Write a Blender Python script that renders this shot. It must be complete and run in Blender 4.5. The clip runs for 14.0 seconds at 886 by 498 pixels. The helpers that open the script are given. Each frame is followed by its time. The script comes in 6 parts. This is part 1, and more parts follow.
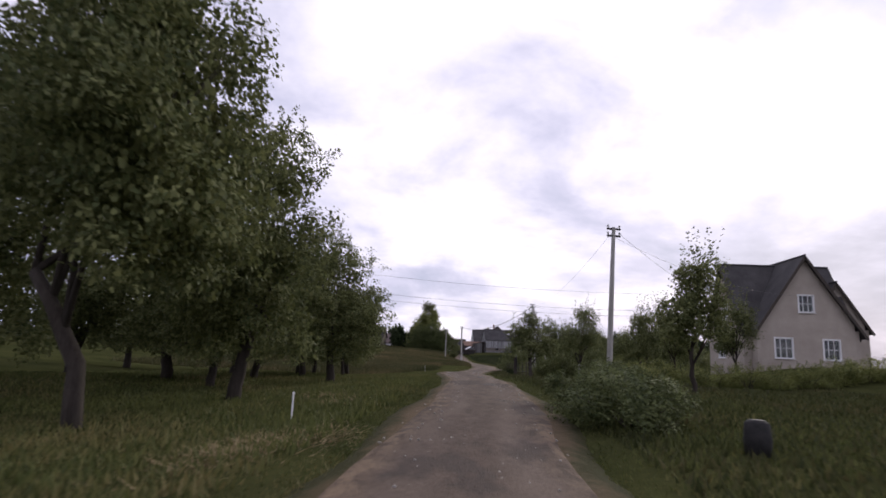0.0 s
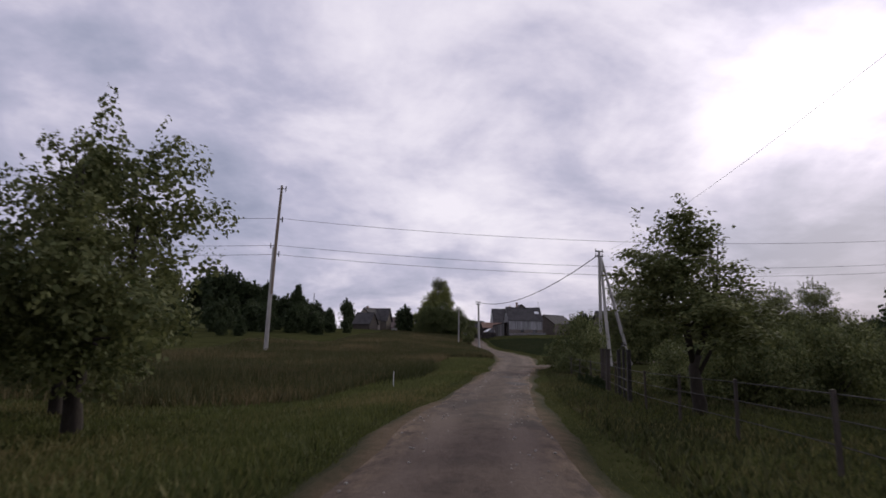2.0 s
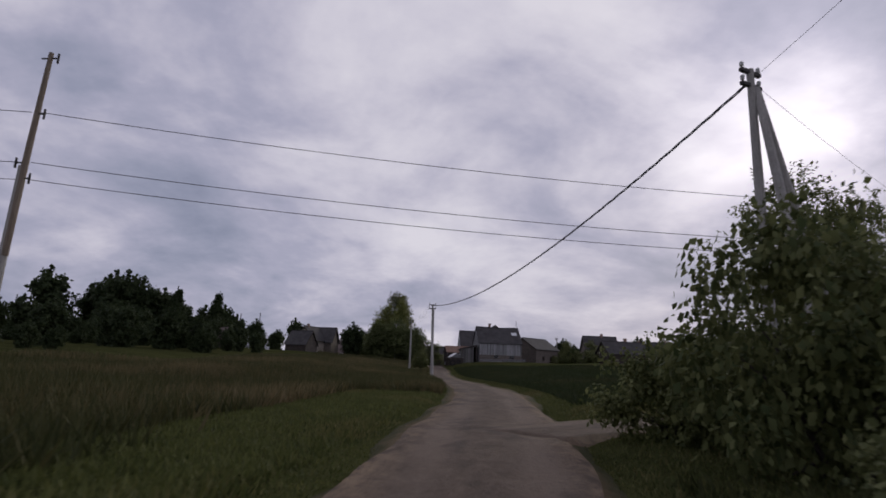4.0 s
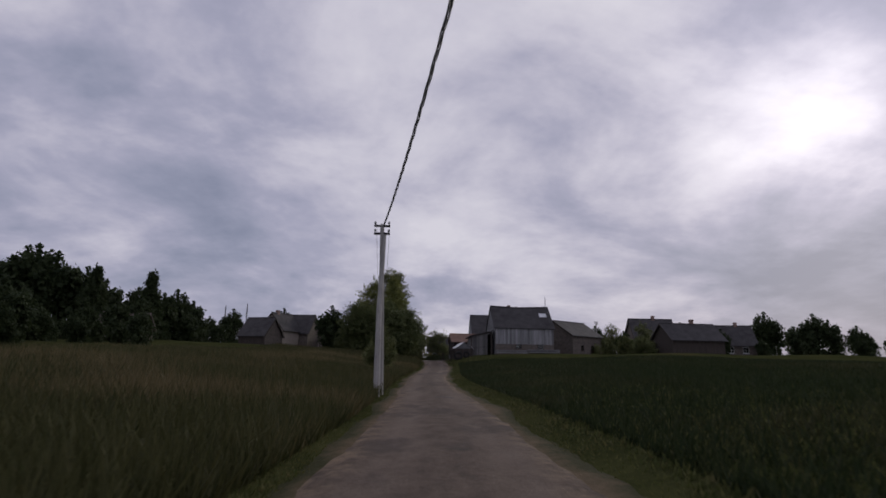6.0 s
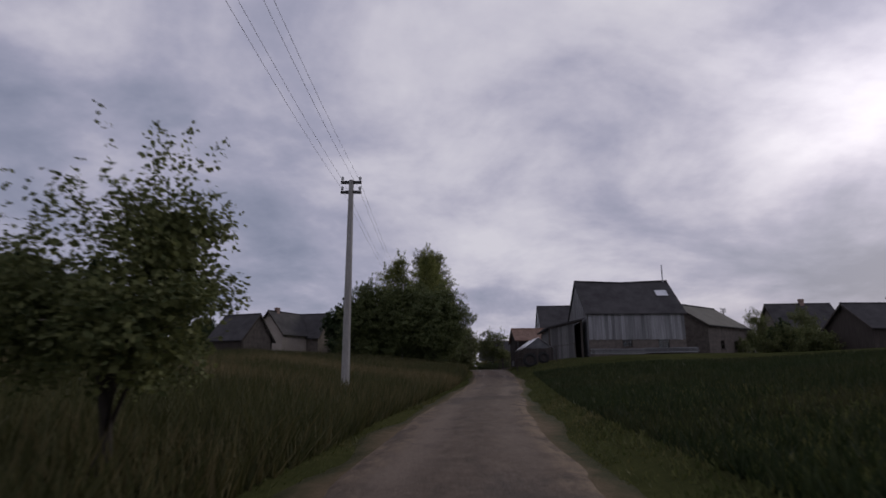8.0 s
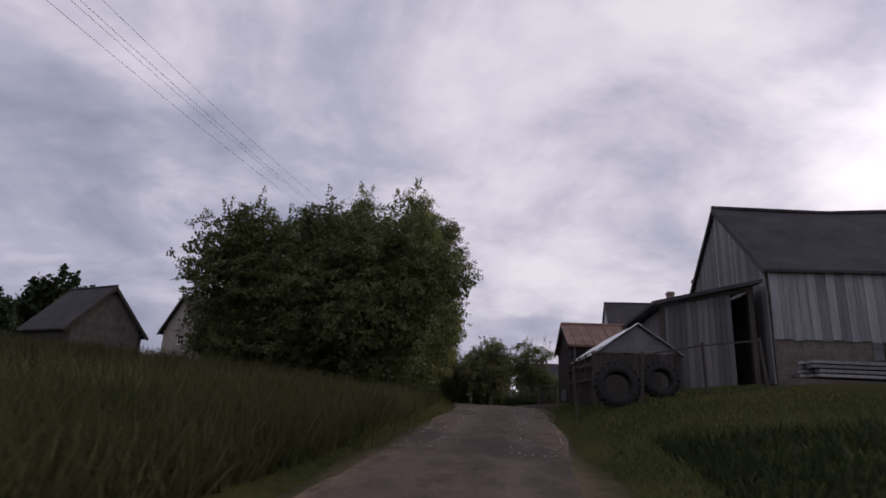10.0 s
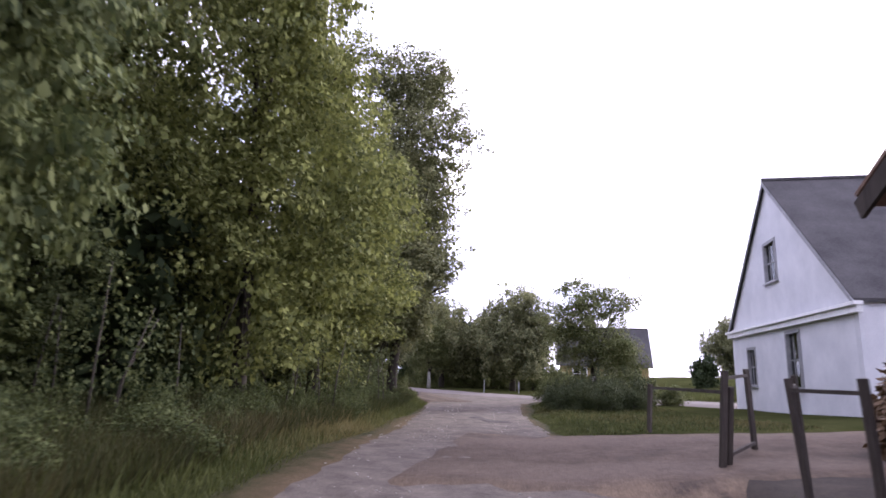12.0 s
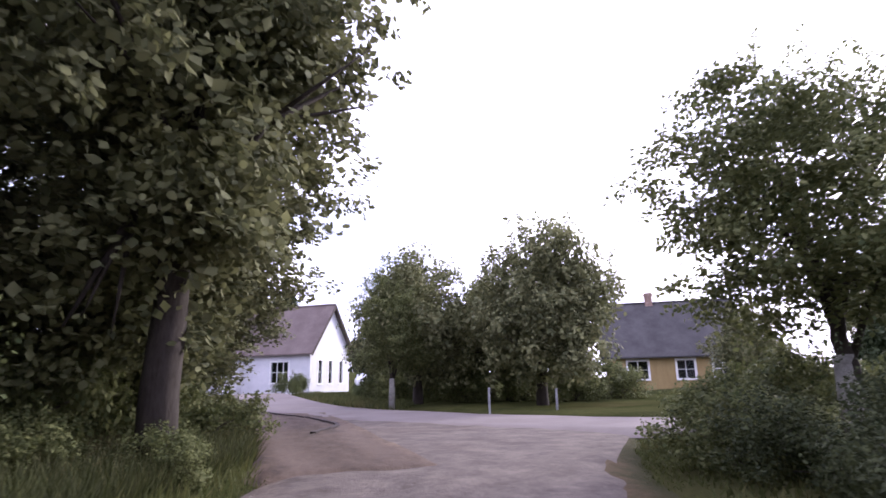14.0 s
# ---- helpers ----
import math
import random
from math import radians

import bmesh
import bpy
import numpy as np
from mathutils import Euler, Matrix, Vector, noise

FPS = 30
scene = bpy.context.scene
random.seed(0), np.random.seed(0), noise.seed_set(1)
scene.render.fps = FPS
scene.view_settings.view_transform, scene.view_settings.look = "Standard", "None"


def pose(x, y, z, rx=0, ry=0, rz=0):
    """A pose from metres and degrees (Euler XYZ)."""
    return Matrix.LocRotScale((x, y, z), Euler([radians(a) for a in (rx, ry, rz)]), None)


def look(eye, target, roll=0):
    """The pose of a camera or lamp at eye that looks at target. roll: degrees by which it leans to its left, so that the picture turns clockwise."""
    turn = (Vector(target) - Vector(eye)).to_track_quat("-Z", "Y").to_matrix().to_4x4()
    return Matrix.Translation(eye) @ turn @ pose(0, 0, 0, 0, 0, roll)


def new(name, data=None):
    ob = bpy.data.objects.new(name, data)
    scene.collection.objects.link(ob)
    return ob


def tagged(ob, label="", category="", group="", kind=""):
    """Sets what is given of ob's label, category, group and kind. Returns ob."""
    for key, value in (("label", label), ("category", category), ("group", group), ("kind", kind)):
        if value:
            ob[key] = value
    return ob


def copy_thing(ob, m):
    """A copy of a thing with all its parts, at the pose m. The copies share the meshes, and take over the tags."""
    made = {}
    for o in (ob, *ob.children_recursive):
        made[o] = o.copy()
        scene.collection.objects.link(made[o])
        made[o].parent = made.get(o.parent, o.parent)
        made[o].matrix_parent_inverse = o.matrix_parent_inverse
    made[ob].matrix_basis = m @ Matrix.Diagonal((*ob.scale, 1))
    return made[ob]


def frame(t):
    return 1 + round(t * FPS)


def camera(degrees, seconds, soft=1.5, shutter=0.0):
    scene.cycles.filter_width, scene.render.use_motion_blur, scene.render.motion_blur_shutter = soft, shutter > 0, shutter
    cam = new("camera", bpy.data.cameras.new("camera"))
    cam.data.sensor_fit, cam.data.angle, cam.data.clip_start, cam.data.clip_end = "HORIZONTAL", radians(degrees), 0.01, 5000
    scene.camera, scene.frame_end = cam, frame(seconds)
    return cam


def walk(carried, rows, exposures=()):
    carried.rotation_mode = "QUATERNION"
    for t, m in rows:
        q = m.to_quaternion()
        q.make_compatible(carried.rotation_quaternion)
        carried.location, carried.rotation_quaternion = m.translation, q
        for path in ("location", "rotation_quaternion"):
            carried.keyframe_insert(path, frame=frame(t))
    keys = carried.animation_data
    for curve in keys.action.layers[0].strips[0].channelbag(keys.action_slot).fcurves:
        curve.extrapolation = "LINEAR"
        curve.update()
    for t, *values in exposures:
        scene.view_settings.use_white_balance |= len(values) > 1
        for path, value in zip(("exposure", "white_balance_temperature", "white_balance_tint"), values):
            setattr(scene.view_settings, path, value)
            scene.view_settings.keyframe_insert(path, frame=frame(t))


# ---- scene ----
cam = camera(76.0, 14.0, soft=1.65, shutter=0.1)
PATH = [
    (0, (1.758, -7.074, 1.153), (1.601, -5.112, 1.508), 2.6),
    (0.5, (1.923, 1.951, 1.246), (1.744, 3.919, 1.555), 1.2),
    (1, (2.064, 9.148, 1.239), (1.851, 11.105, 1.592), 0.6),
    (1.5, (1.257, 16.939, 1.318), (1.037, 18.902, 1.634), 1.2),
    (2, (0.669, 24.959, 1.277), (0.458, 26.925, 1.576), 1.0),
    (2.5, (0.517, 32.598, 0.938), (0.322, 34.561, 1.267), 0.4),
    (3, (0.565, 39.733, 0.621), (0.434, 41.695, 0.985), 0.8),
    (5.5, (2.13, 79.74, 0.199), (1.989, 81.69, 0.619), 3.1),
    (6, (1.903, 87.719, 0.379), (1.725, 89.674, 0.765), 1.0),
    (6.5, (1.507, 95.82, 0.263), (1.275, 97.767, 0.656), -0.9),
    (7, (0.562, 103.435, 0.099), (0.258, 105.371, 0.499), -1.1),
    (7.5, (-0.303, 111.725, 0.004), (-0.658, 113.656, 0.381), -0.1),
    (8, (-1.416, 119.162, 0.116), (-1.767, 121.084, 0.541), -0.3),
    (10.3, (-3.691, 155.423, 0.721), (-4.243, 157.275, 1.236), 2.0),
    (10.5, (-4.0, 158.152, 0.898), (-4.557, 160.009, 1.388), 0.5),
    (11, (-5.449, 165.313, 1.327), (-6.002, 167.182, 1.775), 2.0),
    (11.5, (-6.706, 172.422, 1.607), (-7.293, 174.285, 2.039), 0.4),
    (12, (-7.965, 179.0, 1.617), (-8.597, 180.852, 2.032), 2.0),
    (12.5, (-9.407, 184.628, 1.577), (-10.052, 186.474, 1.997), -1.6),
    (13, (-10.58, 189.957, 1.547), (-11.254, 191.783, 2.007), -0.3),
    (13.5, (-11.65, 194.927, 1.409), (-12.316, 196.761, 1.85), -0.6),
    (14, (-12.766, 199.286, 1.287), (-13.417, 201.123, 1.736), -1.2),
]
EXPOSURES = [(0.0, 0.55, 6650, 10), (0.6, 0.22, 6700, 10), (1.5, 0.0, 6700, 10), (2.5, 0.1, 6600, 11), (3.0, -0.15, 6600, 10), (5.3, -0.35, 6500, 9), (8.2, -0.45, 6500, 9), (10.3, 0.0, 6700, 11),
             (10.6, 0.2, 6650, 13), (11.0, 0.75, 6250, 17), (11.3, 1.4, 6250, 17), (11.6, 2.0, 6250, 17), (14.0, 2.15, 6050, 22)]
walk(cam, [(t, look(eye, target, roll)) for t, eye, target, roll in PATH], EXPOSURES)

# ---- sky and light ----
SUN_AZ, SUN_EL = radians(32), radians(21)   # from +y towards +x


def make_world():
    w = bpy.data.worlds.new("sky")
    scene.world = w
    w.use_nodes = True
    nt = w.node_tree
    n, l = nt.nodes, nt.links
    n.clear()
    out = n.new("ShaderNodeOutputWorld")
    bg = n.new("ShaderNodeBackground")
    sky = n.new("ShaderNodeTexSky")
    sky.sky_type = "NISHITA"
    sky.sun_disc = False
    sky.sun_elevation, sky.sun_rotation = SUN_EL, SUN_AZ
    sky.air_density, sky.dust_density = 1.0, 2.0
    skys = n.new("ShaderNodeVectorMath"); skys.operation = "SCALE"; skys.inputs["Scale"].default_value = 0.1
    l.new(sky.outputs[0], skys.inputs[0])
    tc = n.new("ShaderNodeTexCoord")
    sep = n.new("ShaderNodeSeparateXYZ")
    l.new(tc.outputs["Generated"], sep.inputs[0])

    def math_(op, a, b=None):
        m = n.new("ShaderNodeMath"); m.operation = op
        for i, v in enumerate((a, b)):
            if v is None:
                continue
            if isinstance(v, (int, float)):
                m.inputs[i].default_value = v
            else:
                l.new(v, m.inputs[i])
        return m.outputs[0]
    zz = math_("ADD", math_("MAXIMUM", sep.outputs[2], 0.0), 0.3)
    comb = n.new("ShaderNodeCombineXYZ")
    l.new(math_("DIVIDE", sep.outputs[0], zz), comb.inputs[0])
    l.new(math_("DIVIDE", sep.outputs[1], zz), comb.inputs[1])
    big = n.new("ShaderNodeTexNoise"); big.inputs["Scale"].default_value = 1.7
    big.inputs["Detail"].default_value = 5.0; big.inputs["Roughness"].default_value = 0.55; big.inputs["Distortion"].default_value = 0.5
    off = n.new("ShaderNodeVectorMath"); off.operation = "ADD"; off.inputs[1].default_value = (6.4, -2.3, 0)
    l.new(comb.outputs[0], off.inputs[0])
    l.new(off.outputs[0], big.inputs["Vector"])
    fine = n.new("ShaderNodeTexNoise"); fine.inputs["Scale"].default_value = 4.6
    fine.inputs["Detail"].default_value = 6.0; fine.inputs["Roughness"].default_value = 0.6
    l.new(off.outputs[0], fine.inputs["Vector"])
    def bank(az, el, power, amount):
        k = n.new("ShaderNodeVectorMath"); k.operation = "DOT_PRODUCT"
        l.new(tc.outputs["Generated"], k.inputs[0])
        k.inputs[1].default_value = (math.sin(radians(az)) * math.cos(radians(el)), math.cos(radians(az)) * math.cos(radians(el)), math.sin(radians(el)))
        return math_("MULTIPLY", math_("POWER", math_("MAXIMUM", k.outputs["Value"], 0.0), power), amount)
    mixn = math_("ADD", math_("MULTIPLY", big.outputs[0], 0.72), math_("MULTIPLY", fine.outputs[0], 0.28))
    # grey-blue cloud banks low on both sides, thinner cloud high ahead
    for b_ in (bank(33, 10, 45, -0.26), bank(-36, 12, 14, -0.085), bank(-10, 9, 50, 0.05), bank(-10, 26, 16, 0.03), bank(4, 27, 18, 0.075), bank(31, 20, 150, 0.22), bank(21, 17, 400, 0.1)):
        mixn = math_("ADD", mixn, b_)
    # clouds are brighter round the hidden sun
    d = n.new("ShaderNodeVectorMath"); d.operation = "DOT_PRODUCT"
    l.new(tc.outputs["Generated"], d.inputs[0])
    d.inputs[1].default_value = (math.sin(SUN_AZ) * math.cos(SUN_EL), math.cos(SUN_AZ) * math.cos(SUN_EL), math.sin(SUN_EL))
    glow = math_("POWER", math_("MAXIMUM", d.outputs["Value"], 0.0), 45.0)
    ramp = n.new("ShaderNodeValToRGB")
    cr = ramp.color_ramp
    cr.elements[0].position, cr.elements[0].color = 0.29, (0.36, 0.39, 0.55, 1)
    cr.elements[1].position, cr.elements[1].color = 0.70, (1.07, 1.03, 1.16, 1)
    e = cr.elements.new(0.38); e.color = (0.46, 0.48, 0.655, 1)
    e = cr.elements.new(0.47); e.color = (0.60, 0.595, 0.785, 1)
    e = cr.elements.new(0.61); e.color = (0.93, 0.895, 1.05, 1)
    e = cr.elements.new(0.54); e.color = (0.77, 0.745, 0.92, 1)
    l.new(mixn, ramp.inputs[0])
    boost = n.new("ShaderNodeVectorMath"); boost.operation = "SCALE"
    l.new(ramp.outputs[0], boost.inputs[0])
    l.new(math_("ADD", 0.94, math_("MULTIPLY", math_("MULTIPLY", glow, mixn), 0.8)), boost.inputs["Scale"])
    mix = n.new("ShaderNodeMix"); mix.data_type = "RGBA"
    mix.inputs[0].default_value = 0.95
    l.new(skys.outputs[0], mix.inputs[6]); l.new(boost.outputs[0], mix.inputs[7])
    l.new(mix.outputs[2], bg.inputs[0])
    bg.inputs[1].default_value = 0.86
    l.new(bg.outputs[0], out.inputs[0])


make_world()
sun = bpy.data.lights.new("sun", "SUN")
sun.energy, sun.angle, sun.color = 1.1, radians(14), (1.0, 0.93, 0.82)
sun_ob = new("sun", sun)
sun_ob.matrix_world = look((60, 110, 60), (60 - 60 * math.sin(SUN_AZ), 110 - 60 * math.cos(SUN_AZ), 60 - 60 * math.tan(SUN_EL)))


# ---- materials ----
def material(name, c1, c2, scale=3.0, rough=0.85, bump=0.3, fine=40.0, metal=0.0, stretch=(1, 1, 1), island=False, obj=False, spec=0.3, patch=None):
    """Two-scale procedural surface: broad stains between c1 and c2, fine grain, relief."""
    m = bpy.data.materials.new(name)
    m.use_nodes = True
    nt = m.node_tree
    n, l = nt.nodes, nt.links
    b = n["Principled BSDF"]
    tc = n.new("ShaderNodeTexCoord")
    mp = n.new("ShaderNodeMapping"); mp.inputs["Scale"].default_value = stretch
    l.new(tc.outputs["Object"], mp.inputs[0])
    a = n.new("ShaderNodeTexNoise"); a.inputs["Scale"].default_value = scale; a.inputs["Detail"].default_value = 6; a.inputs["Roughness"].default_value = 0.65
    f = n.new("ShaderNodeTexNoise"); f.inputs["Scale"].default_value = fine; f.inputs["Detail"].default_value = 4
    l.new(mp.outputs[0], a.inputs[0]); l.new(mp.outputs[0], f.inputs[0])
    s = n.new("ShaderNodeMath"); s.operation = "MULTIPLY_ADD"; s.inputs[1].default_value = 0.35
    l.new(f.outputs[0], s.inputs[0])
    sh = n.new("ShaderNodeMath"); sh.operation = "MULTIPLY"; sh.inputs[1].default_value = 0.65
    l.new(a.outputs[0], sh.inputs[0]); l.new(sh.outputs[0], s.inputs[2])
    r = n.new("ShaderNodeMapRange"); r.inputs[1].default_value = 0.36; r.inputs[2].default_value = 0.64
    l.new(s.outputs[0], r.inputs[0])
    mx = n.new("ShaderNodeMix"); mx.data_type = "RGBA"
    mx.inputs[6].default_value = (*c1, 1); mx.inputs[7].default_value = (*c2, 1)
    l.new(r.outputs[0], mx.inputs[0])
    col = mx.outputs[2]
    if patch:
        p = n.new("ShaderNodeTexNoise"); p.inputs["Scale"].default_value = patch[1]; p.inputs["Detail"].default_value = 3
        l.new(tc.outputs["Object"], p.inputs[0])
        pr = n.new("ShaderNodeMapRange"); pr.inputs[1].default_value = patch[2]; pr.inputs[2].default_value = patch[2] + 0.12
        l.new(p.outputs[0], pr.inputs[0])
        pm = n.new("ShaderNodeMix"); pm.data_type = "RGBA"; pm.inputs[7].default_value = (*patch[0], 1)
        l.new(pr.outputs[0], pm.inputs[0]); l.new(col, pm.inputs[6])
        col = pm.outputs[2]
    if island or obj:
        if island:
            g = n.new("ShaderNodeNewGeometry"); rnd = g.outputs["Random Per Island"]
        else:
            g = n.new("ShaderNodeObjectInfo"); rnd = g.outputs["Random"]
        v = n.new("ShaderNodeMapRange"); v.inputs[3].default_value = 0.65; v.inputs[4].default_value = 1.35
        l.new(rnd, v.inputs[0])
        hs = n.new("ShaderNodeHueSaturation")
        l.new(v.outputs[0], hs.inputs["Value"]); l.new(col, hs.inputs["Color"])
        col = hs.outputs[0]
    l.new(col, b.inputs["Base Color"])
    b.inputs["Roughness"].default_value = rough
    b.inputs["Metallic"].default_value = metal
    b.inputs["Specular IOR Level"].default_value = spec
    if bump:
        bp = n.new("ShaderNodeBump"); bp.inputs["Strength"].default_value = bump; bp.inputs["Distance"].default_value = 0.02
        l.new(s.outputs[0], bp.inputs["Height"]); l.new(bp.outputs[0], b.inputs["Normal"])
    return m


def leaf_material(name, c1, c2, through_light=0.35):
    m = bpy.data.materials.new(name)
    m.use_nodes = True
    nt = m.node_tree
    n, l = nt.nodes, nt.links
    b = n["Principled BSDF"]
    g = n.new("ShaderNodeNewGeometry")
    tc = n.new("ShaderNodeTexCoord")
    a = n.new("ShaderNodeTexNoise"); a.inputs["Scale"].default_value = 0.9; a.inputs["Detail"].default_value = 2
    l.new(tc.outputs["Object"], a.inputs[0])
    s = n.new("ShaderNodeMath"); s.operation = "MULTIPLY_ADD"; s.inputs[1].default_value = 0.7
    l.new(g.outputs["Random Per Island"], s.inputs[0])
    q = n.new("ShaderNodeMath"); q.operation = "MULTIPLY_ADD"; q.inputs[1].default_value = 0.9; q.inputs[2].default_value = -0.3
    l.new(a.outputs[0], q.inputs[0]); l.new(q.outputs[0], s.inputs[2])
    mx = n.new("ShaderNodeMix"); mx.data_type = "RGBA"
    mx.inputs[6].default_value = (*c1, 1); mx.inputs[7].default_value = (*c2, 1)
    l.new(s.outputs[0], mx.inputs[0])
    l.new(mx.outputs[2], b.inputs["Base Color"])
    b.inputs["Roughness"].default_value = 0.65
    b.inputs["Specular IOR Level"].default_value = 0.12
    t = n.new("ShaderNodeBsdfTranslucent")
    l.new(mx.outputs[2], t.inputs[0])
    ms = n.new("ShaderNodeMixShader"); ms.inputs[0].default_value = through_light
    l.new(b.outputs[0], ms.inputs[1]); l.new(t.outputs[0], ms.inputs[2])
    l.new(ms.outputs[0], n["Material Output"].inputs[0])
    return m


def glass_material():
    m = bpy.data.materials.new("window_glass")
    m.use_nodes = True
    nt = m.node_tree
    n, l = nt.nodes, nt.links
    n.remove(n["Principled BSDF"])
    fr = n.new("ShaderNodeFresnel"); fr.inputs[0].default_value = 1.5
    tr = n.new("ShaderNodeBsdfTransparent"); tr.inputs[0].default_value = (0.75, 0.8, 0.8, 1)
    gl = n.new("ShaderNodeBsdfGlossy"); gl.inputs["Roughness"].default_value = 0.03
    ms = n.new("ShaderNodeMixShader")
    l.new(fr.outputs[0], ms.inputs[0]); l.new(tr.outputs[0], ms.inputs[1]); l.new(gl.outputs[0], ms.inputs[2])
    l.new(ms.outputs[0], n["Material Output"].inputs[0])
    return m


def road_material():
    """Gravel over old asphalt: pale wheel tracks, sandy middle, dark broken patches, fine stones."""
    m = bpy.data.materials.new("worn_gravel_road")
    m.use_nodes = True
    n, l = m.node_tree.nodes, m.node_tree.links
    b = n["Principled BSDF"]
    uv = n.new("ShaderNodeUVMap"); uv.uv_map = "across_along"
    sep = n.new("ShaderNodeSeparateXYZ"); l.new(uv.outputs[0], sep.inputs[0])

    def noise(scale, detail, stretch, rough=0.6):
        mp = n.new("ShaderNodeMapping"); mp.inputs["Scale"].default_value = stretch
        l.new(uv.outputs[0], mp.inputs[0])
        t = n.new("ShaderNodeTexNoise"); t.inputs["Scale"].default_value = scale
        t.inputs["Detail"].default_value = detail; t.inputs["Roughness"].default_value = rough
        l.new(mp.outputs[0], t.inputs[0])
        return t.outputs[0]

    def op(kind, a, b_=None, c=None):
        k = n.new("ShaderNodeMath"); k.operation = kind
        for i, v in enumerate((a, b_, c)):
            if v is None:
                continue
            if isinstance(v, (int, float)):
                k.inputs[i].default_value = v
            else:
                l.new(v, k.inputs[i])
        return k.outputs[0]

    def ramp(v, lo, hi):
        r = n.new("ShaderNodeMapRange"); r.inputs[1].default_value = lo; r.inputs[2].default_value = hi
        l.new(v, r.inputs[0])
        return r.outputs[0]

    def blend(f, a, c):
        x = n.new("ShaderNodeMix"); x.data_type = "RGBA"
        l.new(f, x.inputs[0])
        for i, v in ((6, a), (7, c)):
            if isinstance(v, tuple):
                x.inputs[i].default_value = (*v, 1)
            else:
                l.new(v, x.inputs[i])
        return x.outputs[2]
    broad, mid, grit, peb = noise(0.55, 4, (1, 0.3, 1)), noise(2.6, 6, (1, 0.55, 1), 0.7), noise(38, 3, (1, 1, 1)), noise(11, 4, (1, 1, 1), 0.75)
    wob = op("MULTIPLY_ADD", noise(0.25, 2, (0.1, 1, 1)), 0.9, -0.45)
    au = op("ABSOLUTE", op("ADD", sep.outputs[0], wob))
    track = op("SUBTRACT", 1.0, ramp(op("ABSOLUTE", op("SUBTRACT", au, 0.78)), 0.12, 0.5))
    base = blend(ramp(mid, 0.36, 0.64), (0.062, 0.045, 0.034), (0.116, 0.085, 0.063))
    base = blend(op("MULTIPLY", track, ramp(broad, 0.32, 0.6)), base, (0.136, 0.102, 0.079))
    sand = op("MULTIPLY", ramp(au, 0.95, 1.5), ramp(mid, 0.40, 0.6))
    base = blend(sand, base, (0.185, 0.132, 0.086))
    dark = op("MULTIPLY", ramp(noise(0.42, 5, (1, 0.5, 1), 0.65), 0.53, 0.60), 0.7)
    base = blend(dark, base, (0.05, 0.039, 0.033))
    # paler dusty surface once the road enters the village
    village = op("MULTIPLY", ramp(sep.outputs[1], 228, 243), ramp(broad, 0.2, 0.5))
    base = blend(village, base, blend(ramp(mid, 0.34, 0.66), (0.08, 0.066, 0.057), (0.172, 0.143, 0.122)))
    grains = n.new("ShaderNodeHueSaturation")
    l.new(base, grains.inputs["Color"])
    l.new(op("ADD", op("MULTIPLY", grit, 0.7), op("MULTIPLY_ADD", peb, 0.9, 0.2)), grains.inputs["Value"])
    l.new(grains.outputs[0], b.inputs["Base Color"])
    b.inputs["Roughness"].default_value = 0.93
    b.inputs["Specular IOR Level"].default_value = 0.2
    bp = n.new("ShaderNodeBump"); bp.inputs["Strength"].default_value = 0.7; bp.inputs["Distance"].default_value = 0.03
    l.new(op("ADD", op("MULTIPLY", mid, 0.8), op("ADD", peb, op("MULTIPLY", grit, 0.5))), bp.inputs["Height"])
    l.new(bp.outputs[0], b.inputs["Normal"])
    return m


